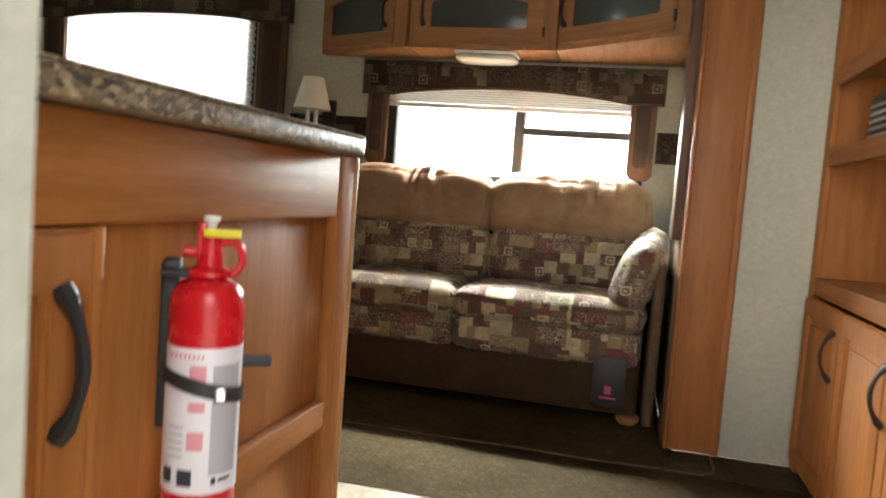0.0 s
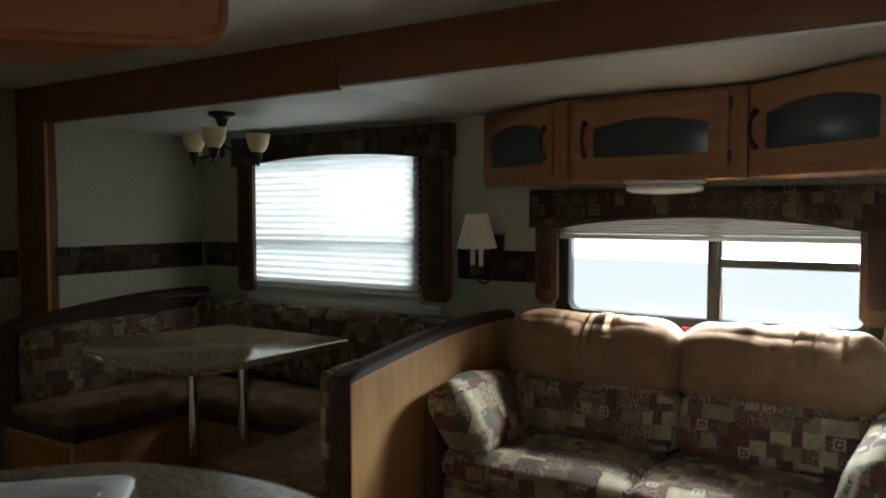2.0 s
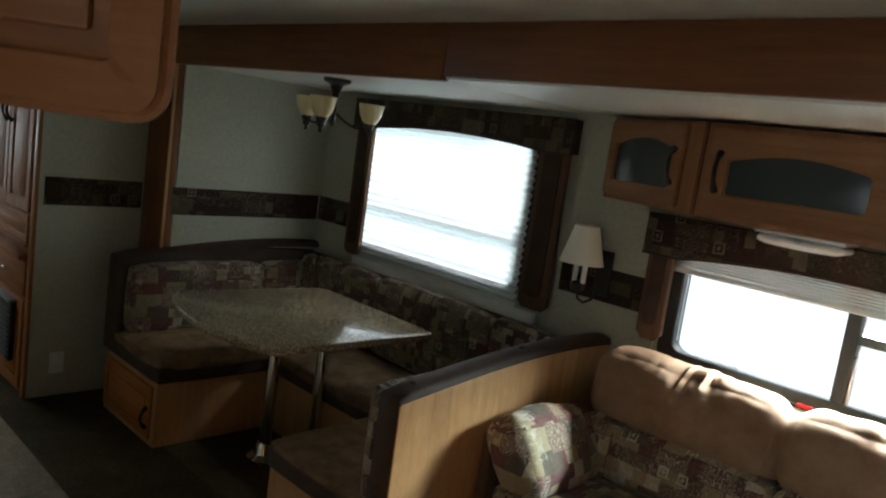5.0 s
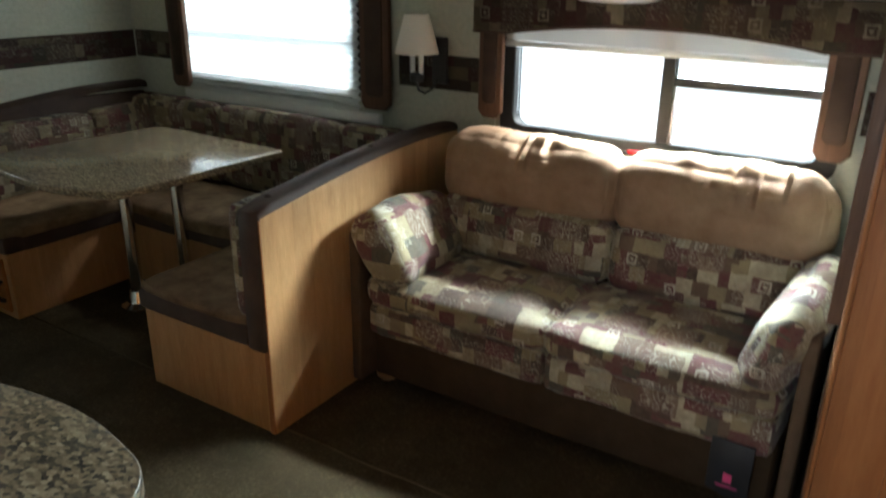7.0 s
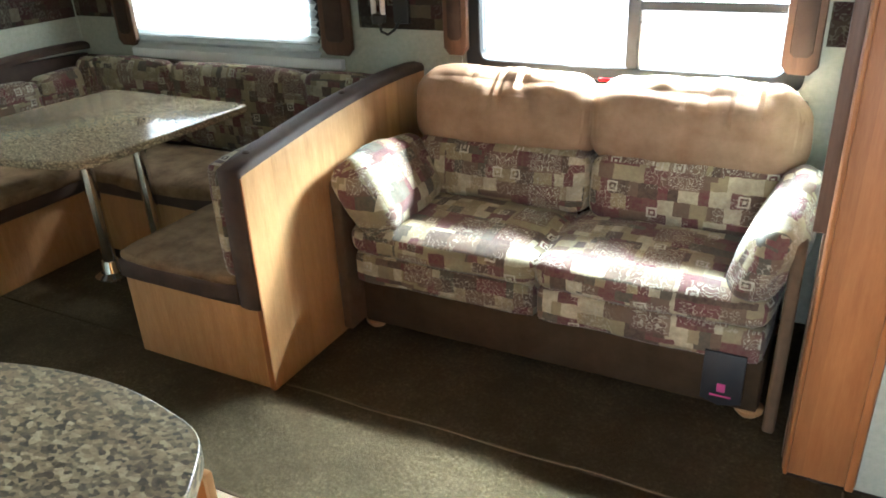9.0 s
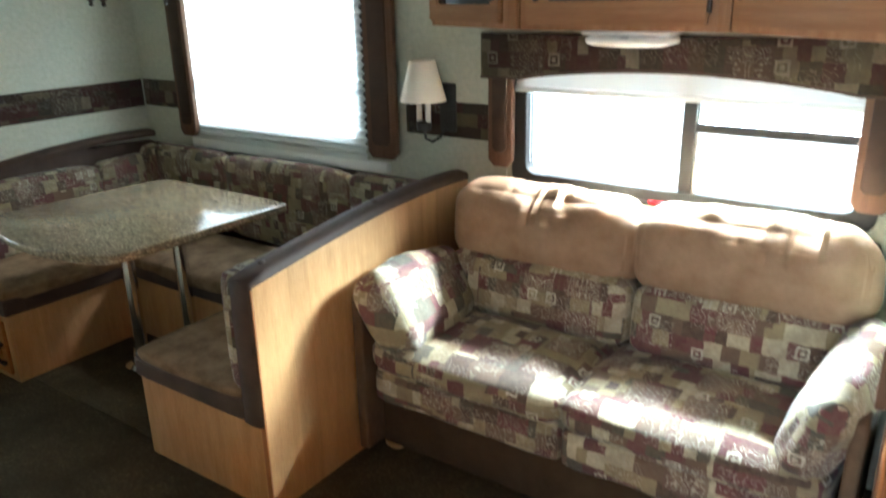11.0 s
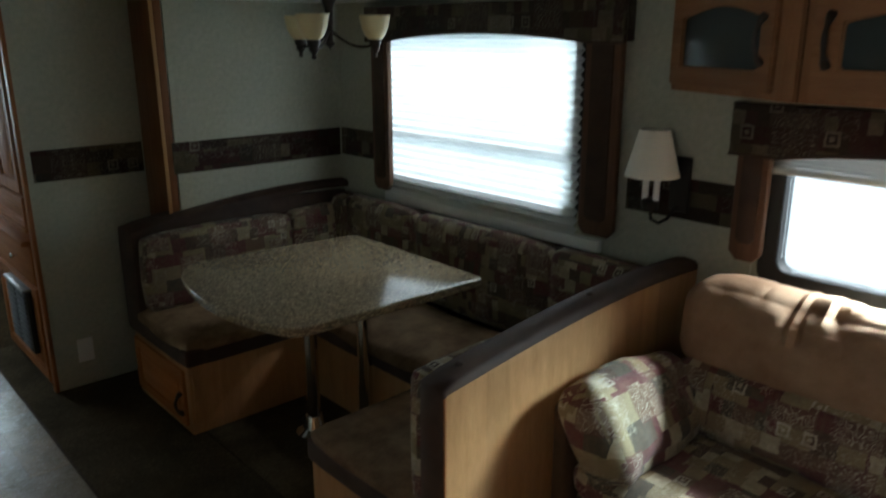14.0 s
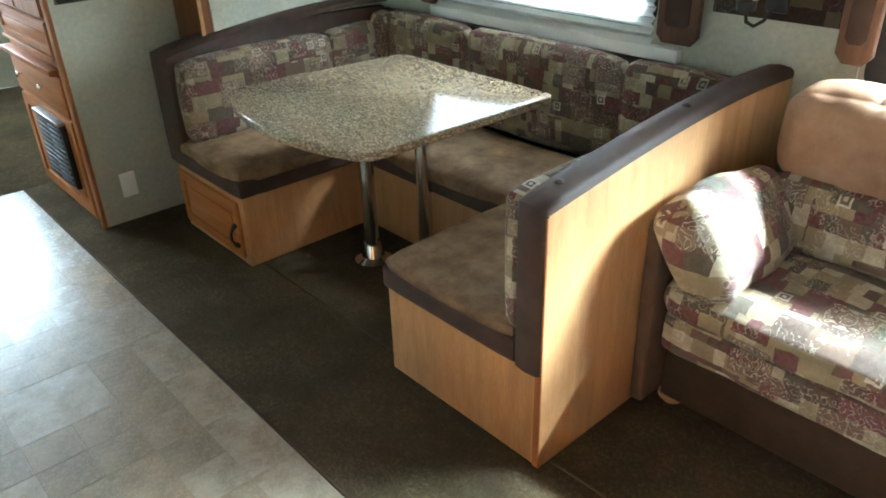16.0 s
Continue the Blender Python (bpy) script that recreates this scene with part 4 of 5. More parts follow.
part("seat_band", cushion(-1.742, -1.082, 4.292, 4.40, 0.322, 0.41, 0.02, 0.003, 8), DKVINYL, bl2, "dark brown vinyl front band")
part("seat_band", cushion(-1.145, -1.082, 4.36, 4.95, 0.322, 0.405, 0.016, 0.002, 8), DKVINYL, bl2, "dark brown vinyl side band")
for y0, y1 in ((4.335, 5.09), (5.10, 5.47)):
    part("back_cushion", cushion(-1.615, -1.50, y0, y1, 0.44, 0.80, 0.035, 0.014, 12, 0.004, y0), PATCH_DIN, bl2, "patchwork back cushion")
part("back_board", slab([(4.325, 0.33), (4.325, 0.80), (4.6, 0.845), (5.0, 0.88), (5.49, 0.86), (5.49, 0.33)], "x", -1.646, -1.60, 0.002), DKVINYL, bl2)
back_cap(-1.75, -1.585, bl2, 0.36)

# bench along the window
bb = thing("dinette_bench", (-0.6, 5.2, 0), "oak laminate dinette bench with brown seat under the window", "bench", "dinette benches")
part("box_front", box(-1.105, -0.133, 4.936, 4.952, 0.002, 0.325, 0.002), LAM, bb)
part("box_top", box(-1.105, -0.133, 4.9525, 5.5, 0.31, 0.325, 0.001), LAM, bb)
part("seat_cushion", cushion(-1.09, -0.145, 4.905, 5.38, 0.35, 0.448, 0.035, 0.012, 12, 0.004, 9.0), SUEDE_SEAT, bb, "brown suede seat")
part("seat_band", cushion(-1.08, -0.15, 4.90, 4.94, 0.322, 0.40, 0.016, 0.002, 8), DKVINYL, bb, "dark brown vinyl front band")
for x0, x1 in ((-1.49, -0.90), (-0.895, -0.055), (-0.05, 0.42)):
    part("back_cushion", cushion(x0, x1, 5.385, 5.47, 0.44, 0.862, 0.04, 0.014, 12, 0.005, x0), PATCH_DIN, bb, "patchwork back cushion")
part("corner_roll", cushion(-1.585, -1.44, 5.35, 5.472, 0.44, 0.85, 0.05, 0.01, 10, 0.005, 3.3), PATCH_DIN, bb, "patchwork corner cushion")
part("back_board", box(-1.59, 0.44, 5.474, 5.503, 0.33, 0.855, 0.006), DKVINYL, bb)

# table
tb = thing("dinette_table", (-0.65, 4.75, 0), "speckled laminate dinette table on two chrome legs", "table")
out = rounded([(-1.105, 4.36), (-0.98, 4.265), (-0.72, 4.205), (-0.45, 4.20), (-0.165, 4.285), (-0.14, 5.125), (-1.03, 5.145)], [0.06, 0.1, 0.15, 0.15, 0.075, 0.05, 0.06])
part("tabletop", slab(out, "z", 0.747, 0.779, 0.007, seg=3), GRANITE_FINE, tb)
for lx, ly in ((-0.785, 4.72), (-0.60, 4.868)):
    leg = part("leg", lathe([(0.030, 0.03), (0.030, 0.744)], lx, ly, 24), CHROME, tb, "chrome tube leg")
    part("floor_flange", lathe([(0.0, 0.001), (0.082, 0.002), (0.08, 0.012), (0.05, 0.03), (0.036, 0.085), (0.030, 0.088)], lx, ly, 28), CHROME, leg)
    part("top_flange", lathe([(0.031, 0.724), (0.06, 0.737), (0.075, 0.7465)], lx, ly, 24), PEWTER, leg)

# ---- sofa ----
so = thing("sofa", (1.32, 5.05, 0), "two-seat sofa with tan suede backs and patchwork seats", "sofa")
part("base", box(0.60, 2.065, 4.80, 5.45, 0.045, 0.27, 0.012), BROWN_CLOTH, so, "dark brown cloth base")
part("front_panel", box(0.606, 2.06, 4.788, 4.801, 0.05, 0.262, 0.005), BROWN_CLOTH, so)
for x0, x1, sd in ((0.60, 1.335, 1.0), (1.335, 2.06, 3.0)):
    part("seat_deck", cushion(x0, x1 - 0.004, 4.748, 5.15, 0.235, 0.372, 0.03, 0.008, 12, 0.006, sd), PATCH, so, "patchwork front border")
    part("seat_cushion", cushion(x0 - 0.005, x1 - 0.004, 4.728, 5.24, 0.36, 0.482, 0.05, 0.018, 16, 0.007, sd + 1), PATCH, so, "patchwork seat cushion")
tilt = pose(0, 5.3, 0.46, -9, 0, 0) @ pose(0, -5.3, -0.46)
for x0, x1, sd in ((0.655, 1.372, 2.2), (1.378, 2.07, 5.1)):
    part("lumbar_cushion", cushion(x0 + 0.005, x1 - 0.004, 5.12, 5.36, 0.45, 0.69, 0.05, 0.012, 14, 0.004, sd, tilt), PATCH, so, "patchwork lower back cushion")
    part("back_cushion", cushion(x0 - 0.025, x1 - 0.008, 5.128, 5.36, 0.64, 0.95, 0.105, 0.016, 40, 0.009, sd + 7, tilt, 0.024), SUEDE, so, "tan suede back cushion")
part("back_frame", box(0.64, 2.05, 5.36, 5.44, 0.1, 0.90, 0.03), BROWN_CLOTH, so)
for x0, x1 in ((0.534, 0.582), (2.085, 2.122)):
    part("arm_panel", slab(rounded([(4.725, 0.03), (4.725, 0.655), (5.2, 0.67), (5.42, 0.5), (5.42, 0.03)], [0.01, 0.04, 0.08, 0.05, 0.01]), "x", x0, x1, 0.012, seg=3), ARM_CLOTH_LIT, so, "brown padded arm panel")
ml = pose(0.672, 4.945, 0.592, -3, -34, 3) @ pose(-0.672, -4.945, -0.592)
part("arm_cushion", cushion(0.592, 0.752, 4.695, 5.20, 0.452, 0.728, 0.055, 0.02, 22, 0.014, 6.5, ml), PATCH, so, "puffy patchwork arm cushion")
mr = pose(2.048, 4.95, 0.60, 12, 20, -3) @ pose(-2.048, -4.95, -0.60)
part("arm_cushion", cushion(1.972, 2.10, 4.705, 5.19, 0.485, 0.725, 0.055, 0.022, 20, 0.013, 8.5, mr), PATCH, so, "puffy patchwork arm cushion")
for fx in (0.62, 2.035):
    for fy in (4.845, 5.38):
        part("foot", lathe([(0.0, 0.002), (0.03, 0.003), (0.045, 0.02), (0.046, 0.032), (0.03, 0.046), (0.0, 0.047)], fx, fy, 20), LAM, so, "turned wooden bun foot")
tag = part("hanging_tag", slab([(1.893, 0.275), (1.893, 0.10), (1.95, 0.082), (2.015, 0.10), (2.015, 0.275)], "y", 4.736, 4.744, 0.002), BLACK_PL, so, "black leather brand tag")
part("print", box(1.94, 1.965, 4.733, 4.7365, 0.135, 0.165, 0.001), MAGENTA, tag)
part("print", box(1.922, 1.985, 4.733, 4.7365, 0.117, 0.123, 0.001), MAGENTA, tag)

# ---- kitchen peninsula ----
PX = 1.465
CTZ = 0.932
pen = thing("kitchen_peninsula", (1.15, 2.7, 0), "honey oak peninsula cabinet with panelled end and black handle", "cabinet")
part("carcass", slab([(PX - 0.022, 2.118), (PX - 0.022, 3.165), (1.1, 3.15), (0.93, 3.09), (0.82, 2.95), (0.72, 2.80), (0.72, 2.118)], "z", 0.002, CTZ - 0.034, 0.002), WOOD, pen)
mx = pose(PX - 0.022, 0, 0, 0, 0, 90)
part("stile", box(3.098, 3.172, -0.022, 0, 0.003, 0.897, 0.004, m=mx), WOOD, pen)
part("corner_trim", box(3.164, 3.178, -0.028, -0.01, 0.003, 0.898, 0.004, m=mx), LAM, pen, "light oak corner bead")
part("stile", box(2.476, 2.492, -0.022, 0, 0.003, 0.787, 0.004, m=mx), WOOD, pen)
part("top_rail", box(2.158, 3.0975, -0.022, 0, 0.788, 0.897, 0.004, m=mx), WOOD_H, pen)
part("mid_rail", box(2.4925, 3.0975, -0.022, 0, 0.405, 0.455, 0.005, m=mx), WOOD_H, pen)
part("bottom_rail", box(2.4925, 3.0975, -0.022, 0, 0.003, 0.09, 0.004, m=mx), WOOD_H, pen)
for z0, z1 in ((0.092, 0.404), (0.456, 0.787)):
    part("panel", box(2.4935, 3.0965, -0.003, -0.0005, z0, z1, 0.002, m=mx), WOOD, pen)
dr = cab_door(2.17, 2.474, 0.05, 0.785, mx @ pose(0, -0.001, 0), pen, WOOD, None, 0, 0.06, 0.022)
pull(2.43, 0.59, 0.73, mx @ pose(0, -0.023, 0), dr, BLACK, 0.027, 0.006)

ct = thing("countertop", (1.15, 2.7, CTZ - 0.033), "brown speckled laminate countertop with a rounded end", "countertop")
cur = rounded([(1.525, 2.155), (1.54, 3.08), (1.47, 3.19), (1.28, 3.228), (1.10, 3.207), (0.93, 3.15), (0.80, 2.99), (0.66, 2.79), (0.66, 2.155)], [0, 0.03, 0.05, 0.1, 0.1, 0.1, 0.1, 0.05, 0], 5)
part("top", slab(cur, "z", CTZ - 0.006, CTZ, 0.003, seg=3), GRANITE, ct)
part("edge_band", slab(cur, "z", CTZ - 0.033, CTZ - 0.0061, 0.002), GRANITE, ct)

sk = thing("kitchen_sink", (1.1, 2.78, CTZ), "white enamel drop-in sink set diagonally", "sink")
ms = pose(1.04, 3.137, CTZ, 0, 0, -45)
rim = rounded([(0, 0), (0.485, 0), (0.485, -0.43), (0, -0.43)], 0.035)
bowl = rounded([(0.04, -0.04), (0.445, -0.04), (0.445, -0.39), (0.04, -0.39)], 0.07)


def about(o, k):
    return [(0.2425 + (x - 0.2425) * k, -0.215 + (y + 0.215) * k) for x, y in o]


lv = [(rim, 0.001), (rim, 0.010), (about(rim, 0.985), 0.014), (about(bowl, 1.03), 0.014), (bowl, 0.010), (about(bowl, 0.985), 0.004), (about(bowl, 0.95), 0.0022)]
for name, rows, mark in (("rim", lv[:4], "raised white enamel rim"), ("basin", lv[3:], "white enamel bowl")):
    b = bmesh.new()
    loops = [[b.verts.new((x, y, z)) for x, y in o] for o, z in rows]
    for a, c in zip(loops, loops[1:]):
        for i in range(len(a)):
            b.faces.new((a[i], a[(i + 1) % len(a)], c[(i + 1) % len(a)], c[i]))
    if name == "basin":
        b.faces.new(loops[-1])
    bmesh.ops.recalc_face_normals(b, faces=b.faces)
    bmesh.ops.transform(b, matrix=ms, verts=b.verts)
    part(name, b, OFFWHITE, sk, mark, smooth=50)

# ---- fire extinguisher ----
EX, EY = 1.527, 2.572
fe = thing("fire_extinguisher", (EX, EY, 0.45), "red fire extinguisher strapped to a black bracket on the cabinet", "fire extinguisher")
part("cylinder", lathe([(0.0, 0.44), (0.036, 0.441), (0.0395, 0.447), (0.0395, 0.7233), (0.038, 0.7343), (0.031, 0.7453), (0.018, 0.7508), (0.014, 0.7535)], EX, EY, 40), RED, fe)
part("label", lathe([(0.0399, 0.5220), (0.0401, 0.5229), (0.0401, 0.6794), (0.0399, 0.6803)], EX, EY, 40), PAPER, fe, "white and pink instruction label")
part("neck", lathe([(0.014, 0.7526), (0.024, 0.7535), (0.024, 0.7590), (0.014, 0.7636), (0.012, 0.7901), (0.012, 0.7992), (0.0, 0.8002)], EX, EY, 20), RED, fe)
cd = Vector((1.95 - EX, 1.84 - EY, 0)).normalized()
sd = Vector((-cd.y, cd.x, 0))
EP = Vector((EX, EY, 0))


def epoint(s, f, z):
    return EP + sd * s + cd * f + Vector((0, 0, z))


def ebox(s0, s1, f0, f1, z0, z1, bev=0.002):
    mm = Matrix(((sd.x, cd.x, 0, EX), (sd.y, cd.y, 0, EY), (0, 0, 1, 0), (0, 0, 0, 1)))
    bq = box(s0, s1, f0, f1, z0, z1, bev, m=mm)
    bmesh.ops.recalc_face_normals(bq, faces=bq.faces)
    return bq


ring = [epoint(0.022 + 0.012 * math.sin(a) , 0, 0.7736 + 0.018 * math.cos(a)) for a in [math.pi * i / 9 for i in range(10)]]
part("loop_handle", tube([epoint(0.010, 0, 0.7901)] + ring + [epoint(0.010, 0, 0.7572)], 0.0045, 8), RED, fe)
part("lever", ebox(-0.014, -0.004, -0.008, 0.008, 0.7672, 0.8111), RED, fe)
part("nozzle", tube([epoint(0, 0, 0.7782), epoint(-0.028, 0, 0.7791)], 0.006, 10), RED, fe)
part("push_button", lathe([(0.005, 0.8002), (0.006, 0.8111), (0.009, 0.8130), (0.009, 0.8185), (0.0, 0.8194)], EX, EY, 16), WHITE_PL, fe, "white push button")
part("safety_pin", ebox(-0.008, 0.031, 0.010, 0.018, 0.7965, 0.8056), YELLOW, fe, "yellow safety pin")
part("bracket", ebox(-0.050, -0.030, -0.05, -0.01, 0.5796, 0.7672, 0.004), BLACK_PL, fe, "black plastic bracket")
part("bracket_hook", ebox(-0.05, 0.018, -0.02, 0.012, 0.7517, 0.7590, 0.003), BLACK_PL, fe)
strap = [epoint(0.0415 * math.sin(a), 0.0415 * math.cos(a), 0.6373 - 0.012 * math.sin(a)) for a in [radians(-120 + 14 * i) for i in range(16)]]
b = bmesh.new()
rr = [[b.verts.new(pp + Vector((0, 0, dz))) for dz in (-0.008, 0.008)] + [b.verts.new(EP + (pp - EP - Vector((0, 0, pp.z))) * 1.05 + Vector((0, 0, pp.z + dz))) for dz in (0.008, -0.008)] for pp in strap]
for a, c in zip(rr, rr[1:]):
    for i in range(4):
        b.faces.new((a[i], a[(i + 1) % 4], c[(i + 1) % 4], c[i]))
bmesh.ops.recalc_face_normals(b, faces=b.faces)
part("strap", b, BLACK_PL, fe, "black plastic strap")
part("strap_end", ebox(0.038, 0.075, -0.05, -0.04, 0.6419, 0.6556, 0.003), BLACK_PL, fe)
part("buckle", ebox(0.011, 0.024, 0.039, 0.045, 0.6227, 0.6391), CHROME, fe)


def wrap(s0, s1, z0, z1, mat):
    """A printed patch that lies on the cylinder's label."""
    b = bmesh.new()
    a0, a1 = math.asin(s0 / 0.0404), math.asin(s1 / 0.0404)
    n = 5
    lo = [b.verts.new(epoint(0.0404 * math.sin(a0 + (a1 - a0) * i / n), 0.0404 * math.cos(a0 + (a1 - a0) * i / n), z0)) for i in range(n + 1)]
    hi = [b.verts.new(epoint(0.0404 * math.sin(a0 + (a1 - a0) * i / n), 0.0404 * math.cos(a0 + (a1 - a0) * i / n), z1)) for i in range(n + 1)]
    for i in range(n):
        b.faces.new((lo[i], lo[i + 1], hi[i + 1], hi[i]))
    return part("print", b, mat, fe)


for i in range(8):
    wrap(-0.034 + 0.0045 * i, -0.0315 + 0.0045 * i, 0.6684, 0.6739, PINK)
wrap(-0.014, 0.003, 0.6437, 0.6620, PINK)
wrap(-0.014, 0.003, 0.5705, 0.5906, PINK)
wrap(-0.014, 0.003, 0.6117, 0.6227, PINK)
wrap(0.010, 0.036, 0.5430, 0.6620, GREY)
wrap(-0.022, -0.007, 0.5312, 0.5494, INK)
wrap(-0.036, -0.028, 0.5330, 0.5494, INK)
wrap(0.013, 0.018, 0.5321, 0.5403, INK)
wrap(0.02, 0.032, 0.5348, 0.5385, INK)
for i in range(5):
    wrap(-0.032, -0.018, 0.5934 - 0.008 * i, 0.5961 - 0.008 * i, GREY)

pen.location += Vector((0.002, 0.018, 0))
ct.location += Vector((-0.024, 0.03, 0))
fe.location += Vector((0.003, 0.025, -0.018))

# ---- overhead cabinet above the peninsula ----
oh = thing("overhead_cabinet", (1.1, 2.7, 1.6), "reddish oak overhead cabinet with a raised-panel door", "cabinet")
mo = pose(1.295, 3.115, 0, 0, 0, 45)
part("carcass", slab(rounded([(-0.95, 0.02), (-0.03, 0.02), (-0.30, 0.30), (-0.95, 0.30)], [0, 0.02, 0.02, 0]), "z", 1.625, MAIN_C - 0.002, 0.003, m=mo), CHERRY, oh)
for u0, u1 in ((-0.47, 0.0), (-0.945, -0.475)):
    d = cab_door(u0, u1, 1.605, MAIN_C - 0.03, mo @ pose(0, 0.019, 0), oh, CHERRY_H, None, 0, 0.075, 0.03, corner=0.05)

# ---- entertainment cabinet beside the wall ----
QX = 2.585
eb = thing("entertainment_cabinet", (2.9, 3.9, 0), "oak shelf cabinet with open shelves over panelled doors", "cabinet")
Y0, Y1 = 3.1, 4.605
part("side_panel", box(QX, 3.2, Y1 - 0.02, Y1, 0.002, MAIN_C - 0.002, 0.003), WOOD, eb)
part("side_panel", box(QX, 3.2, Y0, Y0 + 0.02, 0.002, MAIN_C - 0.002, 0.003), WOOD, eb)
part("back_panel", box(3.18, 3.2, Y0 + 0.02, Y1 - 0.02, 0.002, MAIN_C - 0.002, 0.002), LAM, eb)
part("stile", box(QX - 0.006, QX + 0.012, Y1 - 0.065, Y1 - 0.0005, 0.002, MAIN_C - 0.003, 0.004), WOOD, eb)
for z in (0.66, 1.08, 1.34, 1.62):
    part("shelf", box(QX + 0.001, 3.18, Y0 + 0.021, Y1 - 0.021, z - 0.02, z, 0.003), LAM, eb)
    part("shelf_rail", box(QX - 0.005, QX + 0.013, Y0 + 0.02, Y1 - 0.066, z - 0.055, z + 0.003, 0.005), WOOD_H, eb)
mq = pose(QX - 0.006, 0, 0, 0, 0, -90)
for a, c in ((Y1 - 0.075, Y1 - 0.50), (Y1 - 0.505, Y1 - 0.95), (Y1 - 0.955, Y1 - 1.40)):
    dd = cab_door(-a, -c, 0.05, 0.60, mq, eb, WOOD, None, 0, 0.06, 0.022)
    pull(-c - 0.04, 0.40, 0.54, mq @ pose(0, -0.022, 0), dd, BRONZE, 0.032, 0.005)
rad = thing("cable_box", (2.70, 4.23, 1.08), "black plastic device with a grille on the shelf", "electronic device")
part("case", box(2.64, 2.80, 4.10, 4.36, 1.0805, 1.23, 0.012), BLACK_PL, rad)
for i in range(5):
    part("fin", box(2.634, 2.6405, 4.11, 4.35, 1.10 + 0.022 * i, 1.11 + 0.022 * i, 0.002), GREY, rad)

# ---- tall cabinet by the hall ----
tc = thing("tall_cabinet", (-2.37, 4.3, 0), "tall oak cabinet with doors, drawers and a vent grille", "cabinet")
part("carcass", box(-2.765, -1.992, 4.0, 4.595, 0.002, MAIN_C - 0.003, 0.003), WOOD, tc)
mt = pose(0, 3.999, 0)
cab_door(-2.755, -2.385, 0.98, 1.93, mt, tc, WOOD, None, 0, 0.06, 0.022, handle=(-2.42, 1.42, 1.54))
cab_door(-2.375, -2.005, 0.98, 1.93, mt, tc, WOOD, None, 0, 0.06, 0.022, handle=(-2.34, 1.42, 1.54))
cab_door(-2.755, -2.005, 0.82, 0.965, mt, tc, WOOD_H, None, 0, 0.035, 0.02, name="fold_down_door")
part("ledge", box(-2.76, -2.0, 3.945, 3.9985, 0.735, 0.762, 0.006), WOOD_H, tc)
part("ledge", box(-2.76, -2.0, 3.972, 3.9985, 0.80, 0.816, 0.004), WOOD_H, tc)
d = part("drawer_front", box(-2.755, -2.005, 3.979, 3.9985, 0.535, 0.725, 0.006), WOOD_H, tc)
for kx in (-2.62, -2.28):
    part("knob", lathe([(0.006, 0.0), (0.005, 0.012), (0.014, 0.018), (0.015, 0.024), (0.009, 0.030), (0.0, 0.031)], 0, 0, 16, m=pose(kx, 3.979, 0.635, 90, 0, 0)), CHROME, d, "chrome knob")
cab_door(-2.755, -2.005, 0.04, 0.52, mt, tc, WOOD, None, 0, 0.06, 0.02)
vent = part("vent_grille", box(-2.47, -2.10, 3.952, 3.9785, 0.165, 0.485, 0.004), BLACK, tc, "dark metal vent grille")
for i in range(11):
    for u in (-2.455, -2.28):
        part("louvre", box(u, u + 0.165, 3.946, 3.9525, 0.18 + 0.027 * i, 0.194 + 0.027 * i, 0.002), BLACK_PL, vent)
part("top_bar", box(-2.475, -2.095, 3.94, 3.9785, 0.4855, 0.50, 0.003), PEWTER, vent, "bright metal top bar")
cu = thing("curtain", (-4.95, 4.33, 0.9), "cream side curtain beside the hall window", "curtain")
pts = [(-4.955 + 0.018 * math.sin(i * 1.5), 4.25 + 0.17 * i / 20) for i in range(21)]
part("cloth", slab(pts + [(x + 0.004, y) for x, y in reversed(pts)], "z", 0.9, 1.85, 0), SHADE, cu)

ou = thing("wall_outlet", (-1.945, 4.145, 0.19), "white wall outlet plate", "outlet")
part("plate", box(-1.9495, -1.943, 4.108, 4.182, 0.125, 0.245, 0.003), WHITE_PL, ou)
for z in (0.16, 0.21):
    part("socket", box(-1.9435, -1.9415, 4.13, 4.16, z - 0.013, z + 0.013, 0.002), OFFWHITE, ou)

# ---- entry door opening ----
dj = thing("door_1", (1.7, 2.1, 0), "white aluminium entry door frame with an open door", "door", kind="structure")
part("jamb", box(1.680, 1.707, 2.065, 2.125, -0.09, 1.92, 0.004), WHITE_PL, dj)
part("jamb", box(2.44, 2.466, 2.085, 2.152, -0.09, 1.92, 0.004), WHITE_PL, dj)
part("head", box(1.707, 2.44, 2.085, 2.152, 1.90, 1.92, 0.004), WHITE_PL, dj)
part("outer_flange", box(1.60, 1.679, 2.05, 2.0995, -0.12, 1.96, 0.006), SIDING, dj)
part("seal", box(1.7075, 1.712, 2.09, 2.10, -0.08, 1.9, 0.002), WHITE_PL, dj)
leaf = part("door_leaf", box(1.61, 1.65, 1.35, 2.065, -0.1, 1.9, 0.01), SIDING, dj, "white door leaf standing open")
for z in (0.50, 0.78, 1.5):
    part("hinge", box(1.651, 1.679, 2.035, 2.069, z - 0.03, z + 0.03, 0.004), BLACK, leaf)
part("threshold", box(1.707, 2.44, 2.07, 2.152, -0.092, -0.002, 0.004), PEWTER, dj)

st = thing("entry_step", (2.08, 1.75, -0.5), "folding metal entry step below the door", "step")
for z, y in ((-0.22, 1.86), (-0.46, 1.62)):
    t = part("tread", box(1.74, 2.42, y - 0.13, y + 0.13, z - 0.03, z, 0.006), PEWTER, st)
for x in (1.73, 2.42):
    part("side_arm", slab([(2.09, -0.12), (1.5, -0.52), (1.5, -0.699), (1.56, -0.699), (1.58, -0.56), (2.09, -0.2)], "x", x, x + 0.012, 0.002), PEWTER, st)

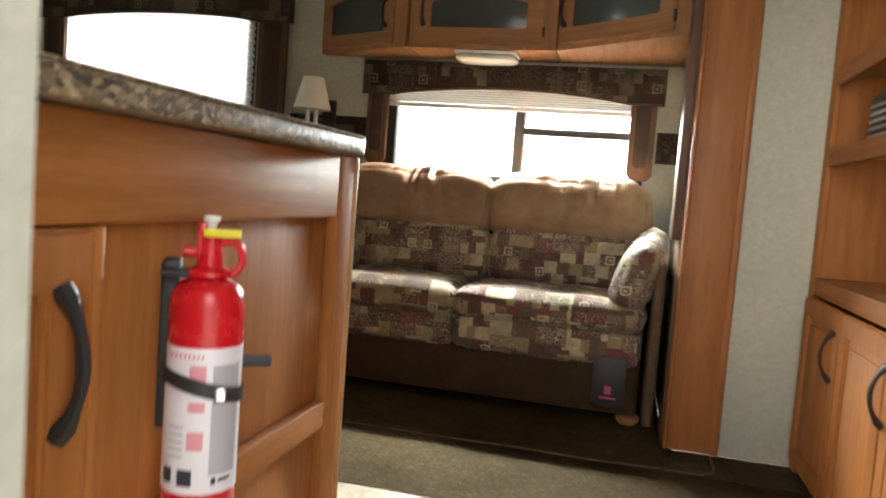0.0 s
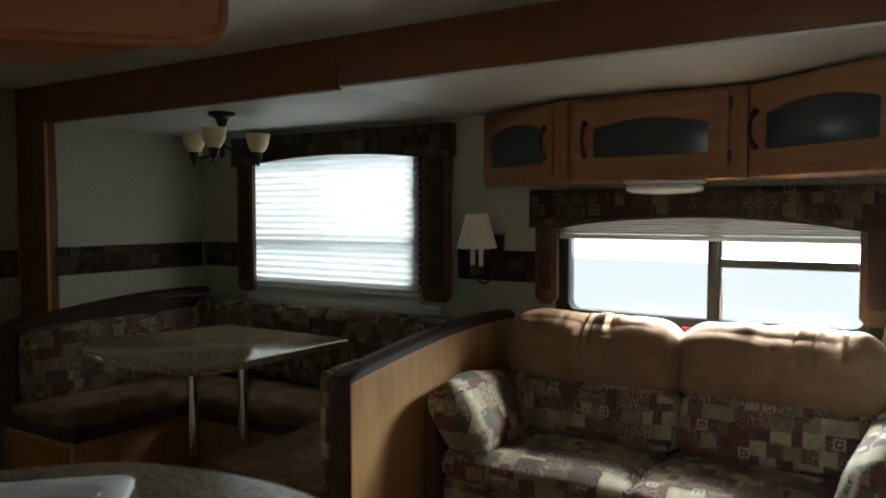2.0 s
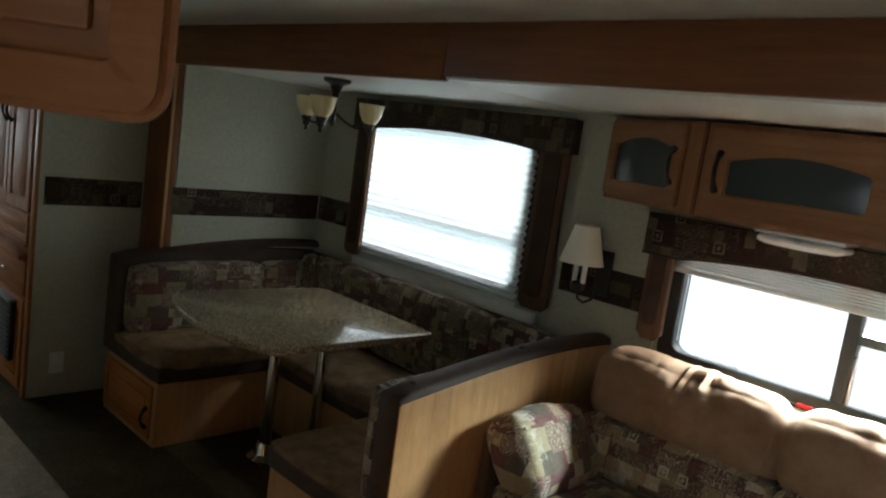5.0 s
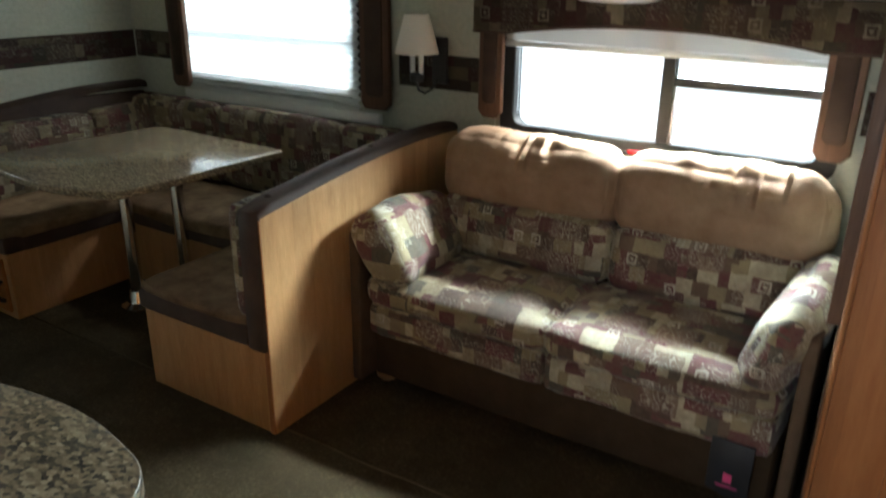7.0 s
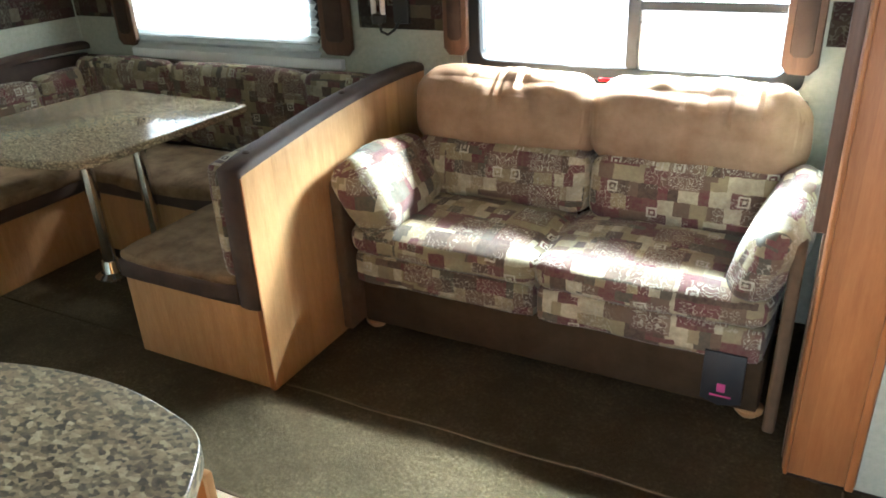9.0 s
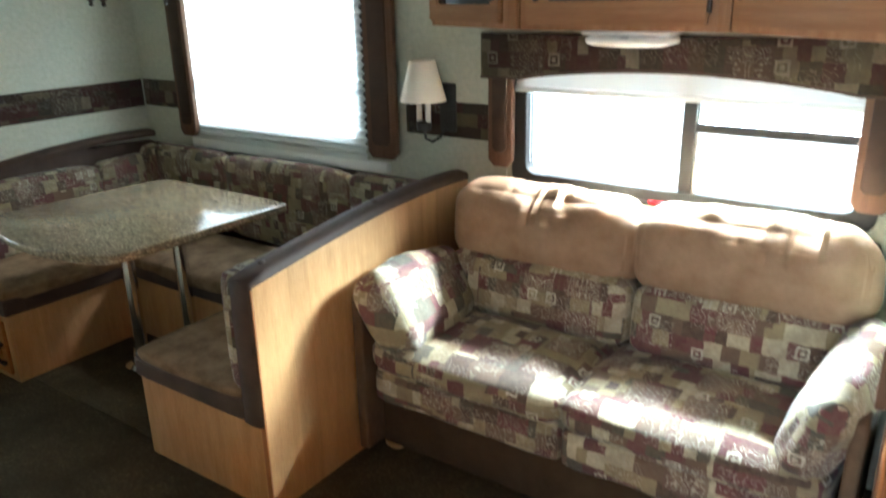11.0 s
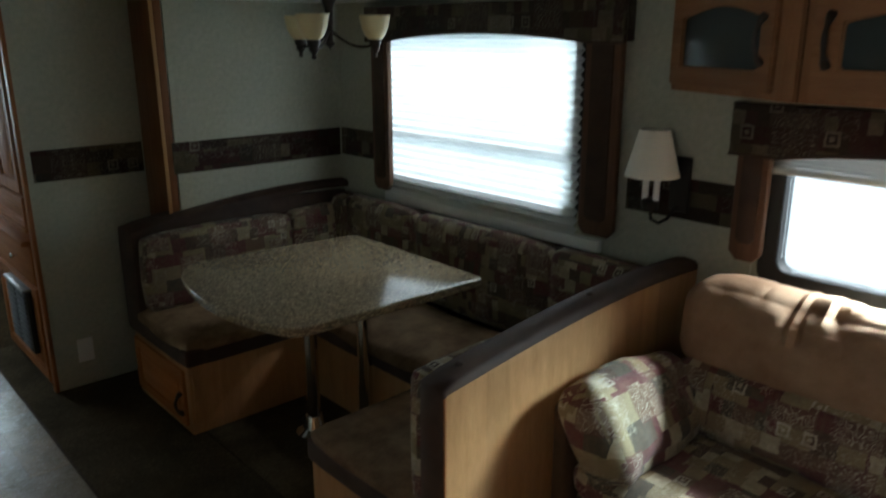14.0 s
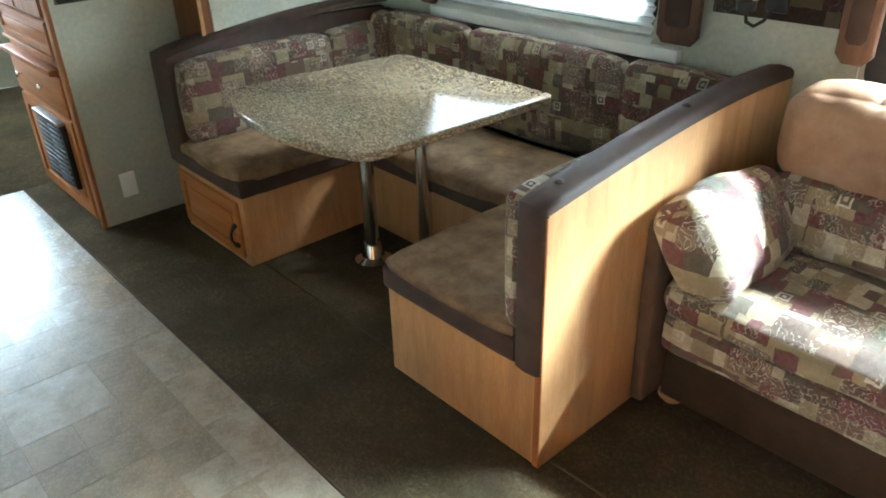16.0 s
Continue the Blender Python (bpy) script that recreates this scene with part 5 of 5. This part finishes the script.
# Glowing boards added outside so that the views through the windows burn out white.
block("backdrop_low", -30, 30, 7.9, 7.99, -0.69, 1.02, VIEW_GLOW_LOW, "added dim glowing strip for the pale low view outside the windows", "backdrop", 0)
block("backdrop", -30, 30, 8, 8.2, -0.69, 3.0, VIEW_GLOW, "added glowing board for the burnt-out view outside the windows", "backdrop", 0)
block("backdrop_hall", -80.5, -80, -90, 68, -0.69, 45, VIEW_GLOW, "added glowing board for the burnt-out view outside the hall window", "backdrop", 0)
ground = block("ground", -400, 400, -400, 400, -0.8, -0.7, GROUND, "pale gravel ground outside", "ground", 0)

# ---- vinyl floor tiles ----
fl = thing("floor_vinyl", (0, 3, 0), "stone-look vinyl floor in mixed squares", "floor", kind="structure")
sheet = part("vinyl_sheet", box(-2.755, XR, DOORWALL + 0.001, 3.846, -0.0119, -0.0012, 0), TILE, fl)
part("edge_strip", box(-2.756, XR, 3.8405, 3.851, -0.0019, 0.0025, 0.002), BROWN_CLOTH, fl)
meshes = {}


def tile_mesh(w, h):
    k = (round(w, 3), round(h, 3))
    if k not in meshes:
        b = box(-w / 2 + 0.0008, w / 2 - 0.0008, -h / 2 + 0.0008, h / 2 - 0.0008, -0.0018, 0.0, 0.0006, seg=1)
        me = bpy.data.meshes.new("tile")
        b.to_mesh(me)
        b.free()
        me.materials.append(TILE)
        meshes[k] = me
    return meshes[k]


def lay(x, y, w, h):
    if x - w / 2 < -2.756 or y - h / 2 < DOORWALL:
        return
    o = new("tile", tile_mesh(w, h))
    o.parent = fl
    o.location = (x, y - 3, 0)


rnd = random.Random(4)
s = 0.152
cols, rows = int((2.3 + 2.75) / (2 * s)), 5
for i in range(cols):
    for j in range(rows):
        x, y = -2.75 + 2 * s * i + s, 3.84 - 2 * s * j - s
        k = rnd.random()
        if k < 0.3:
            lay(x, y, 2 * s, 2 * s)
        elif k < 0.55:
            lay(x, y + s / 2, 2 * s, s)
            lay(x - s / 2, y - s / 2, s, s)
            lay(x + s / 2, y - s / 2, s, s)
        elif k < 0.8:
            lay(x - s / 2, y, s, 2 * s)
            lay(x + s / 2, y + s / 2, s, s)
            lay(x + s / 2, y - s / 2, s, s)
        else:
            for dx in (-0.5, 0.5):
                for dy in (-0.5, 0.5):
                    lay(x + dx * s, y + dy * s, s, s)
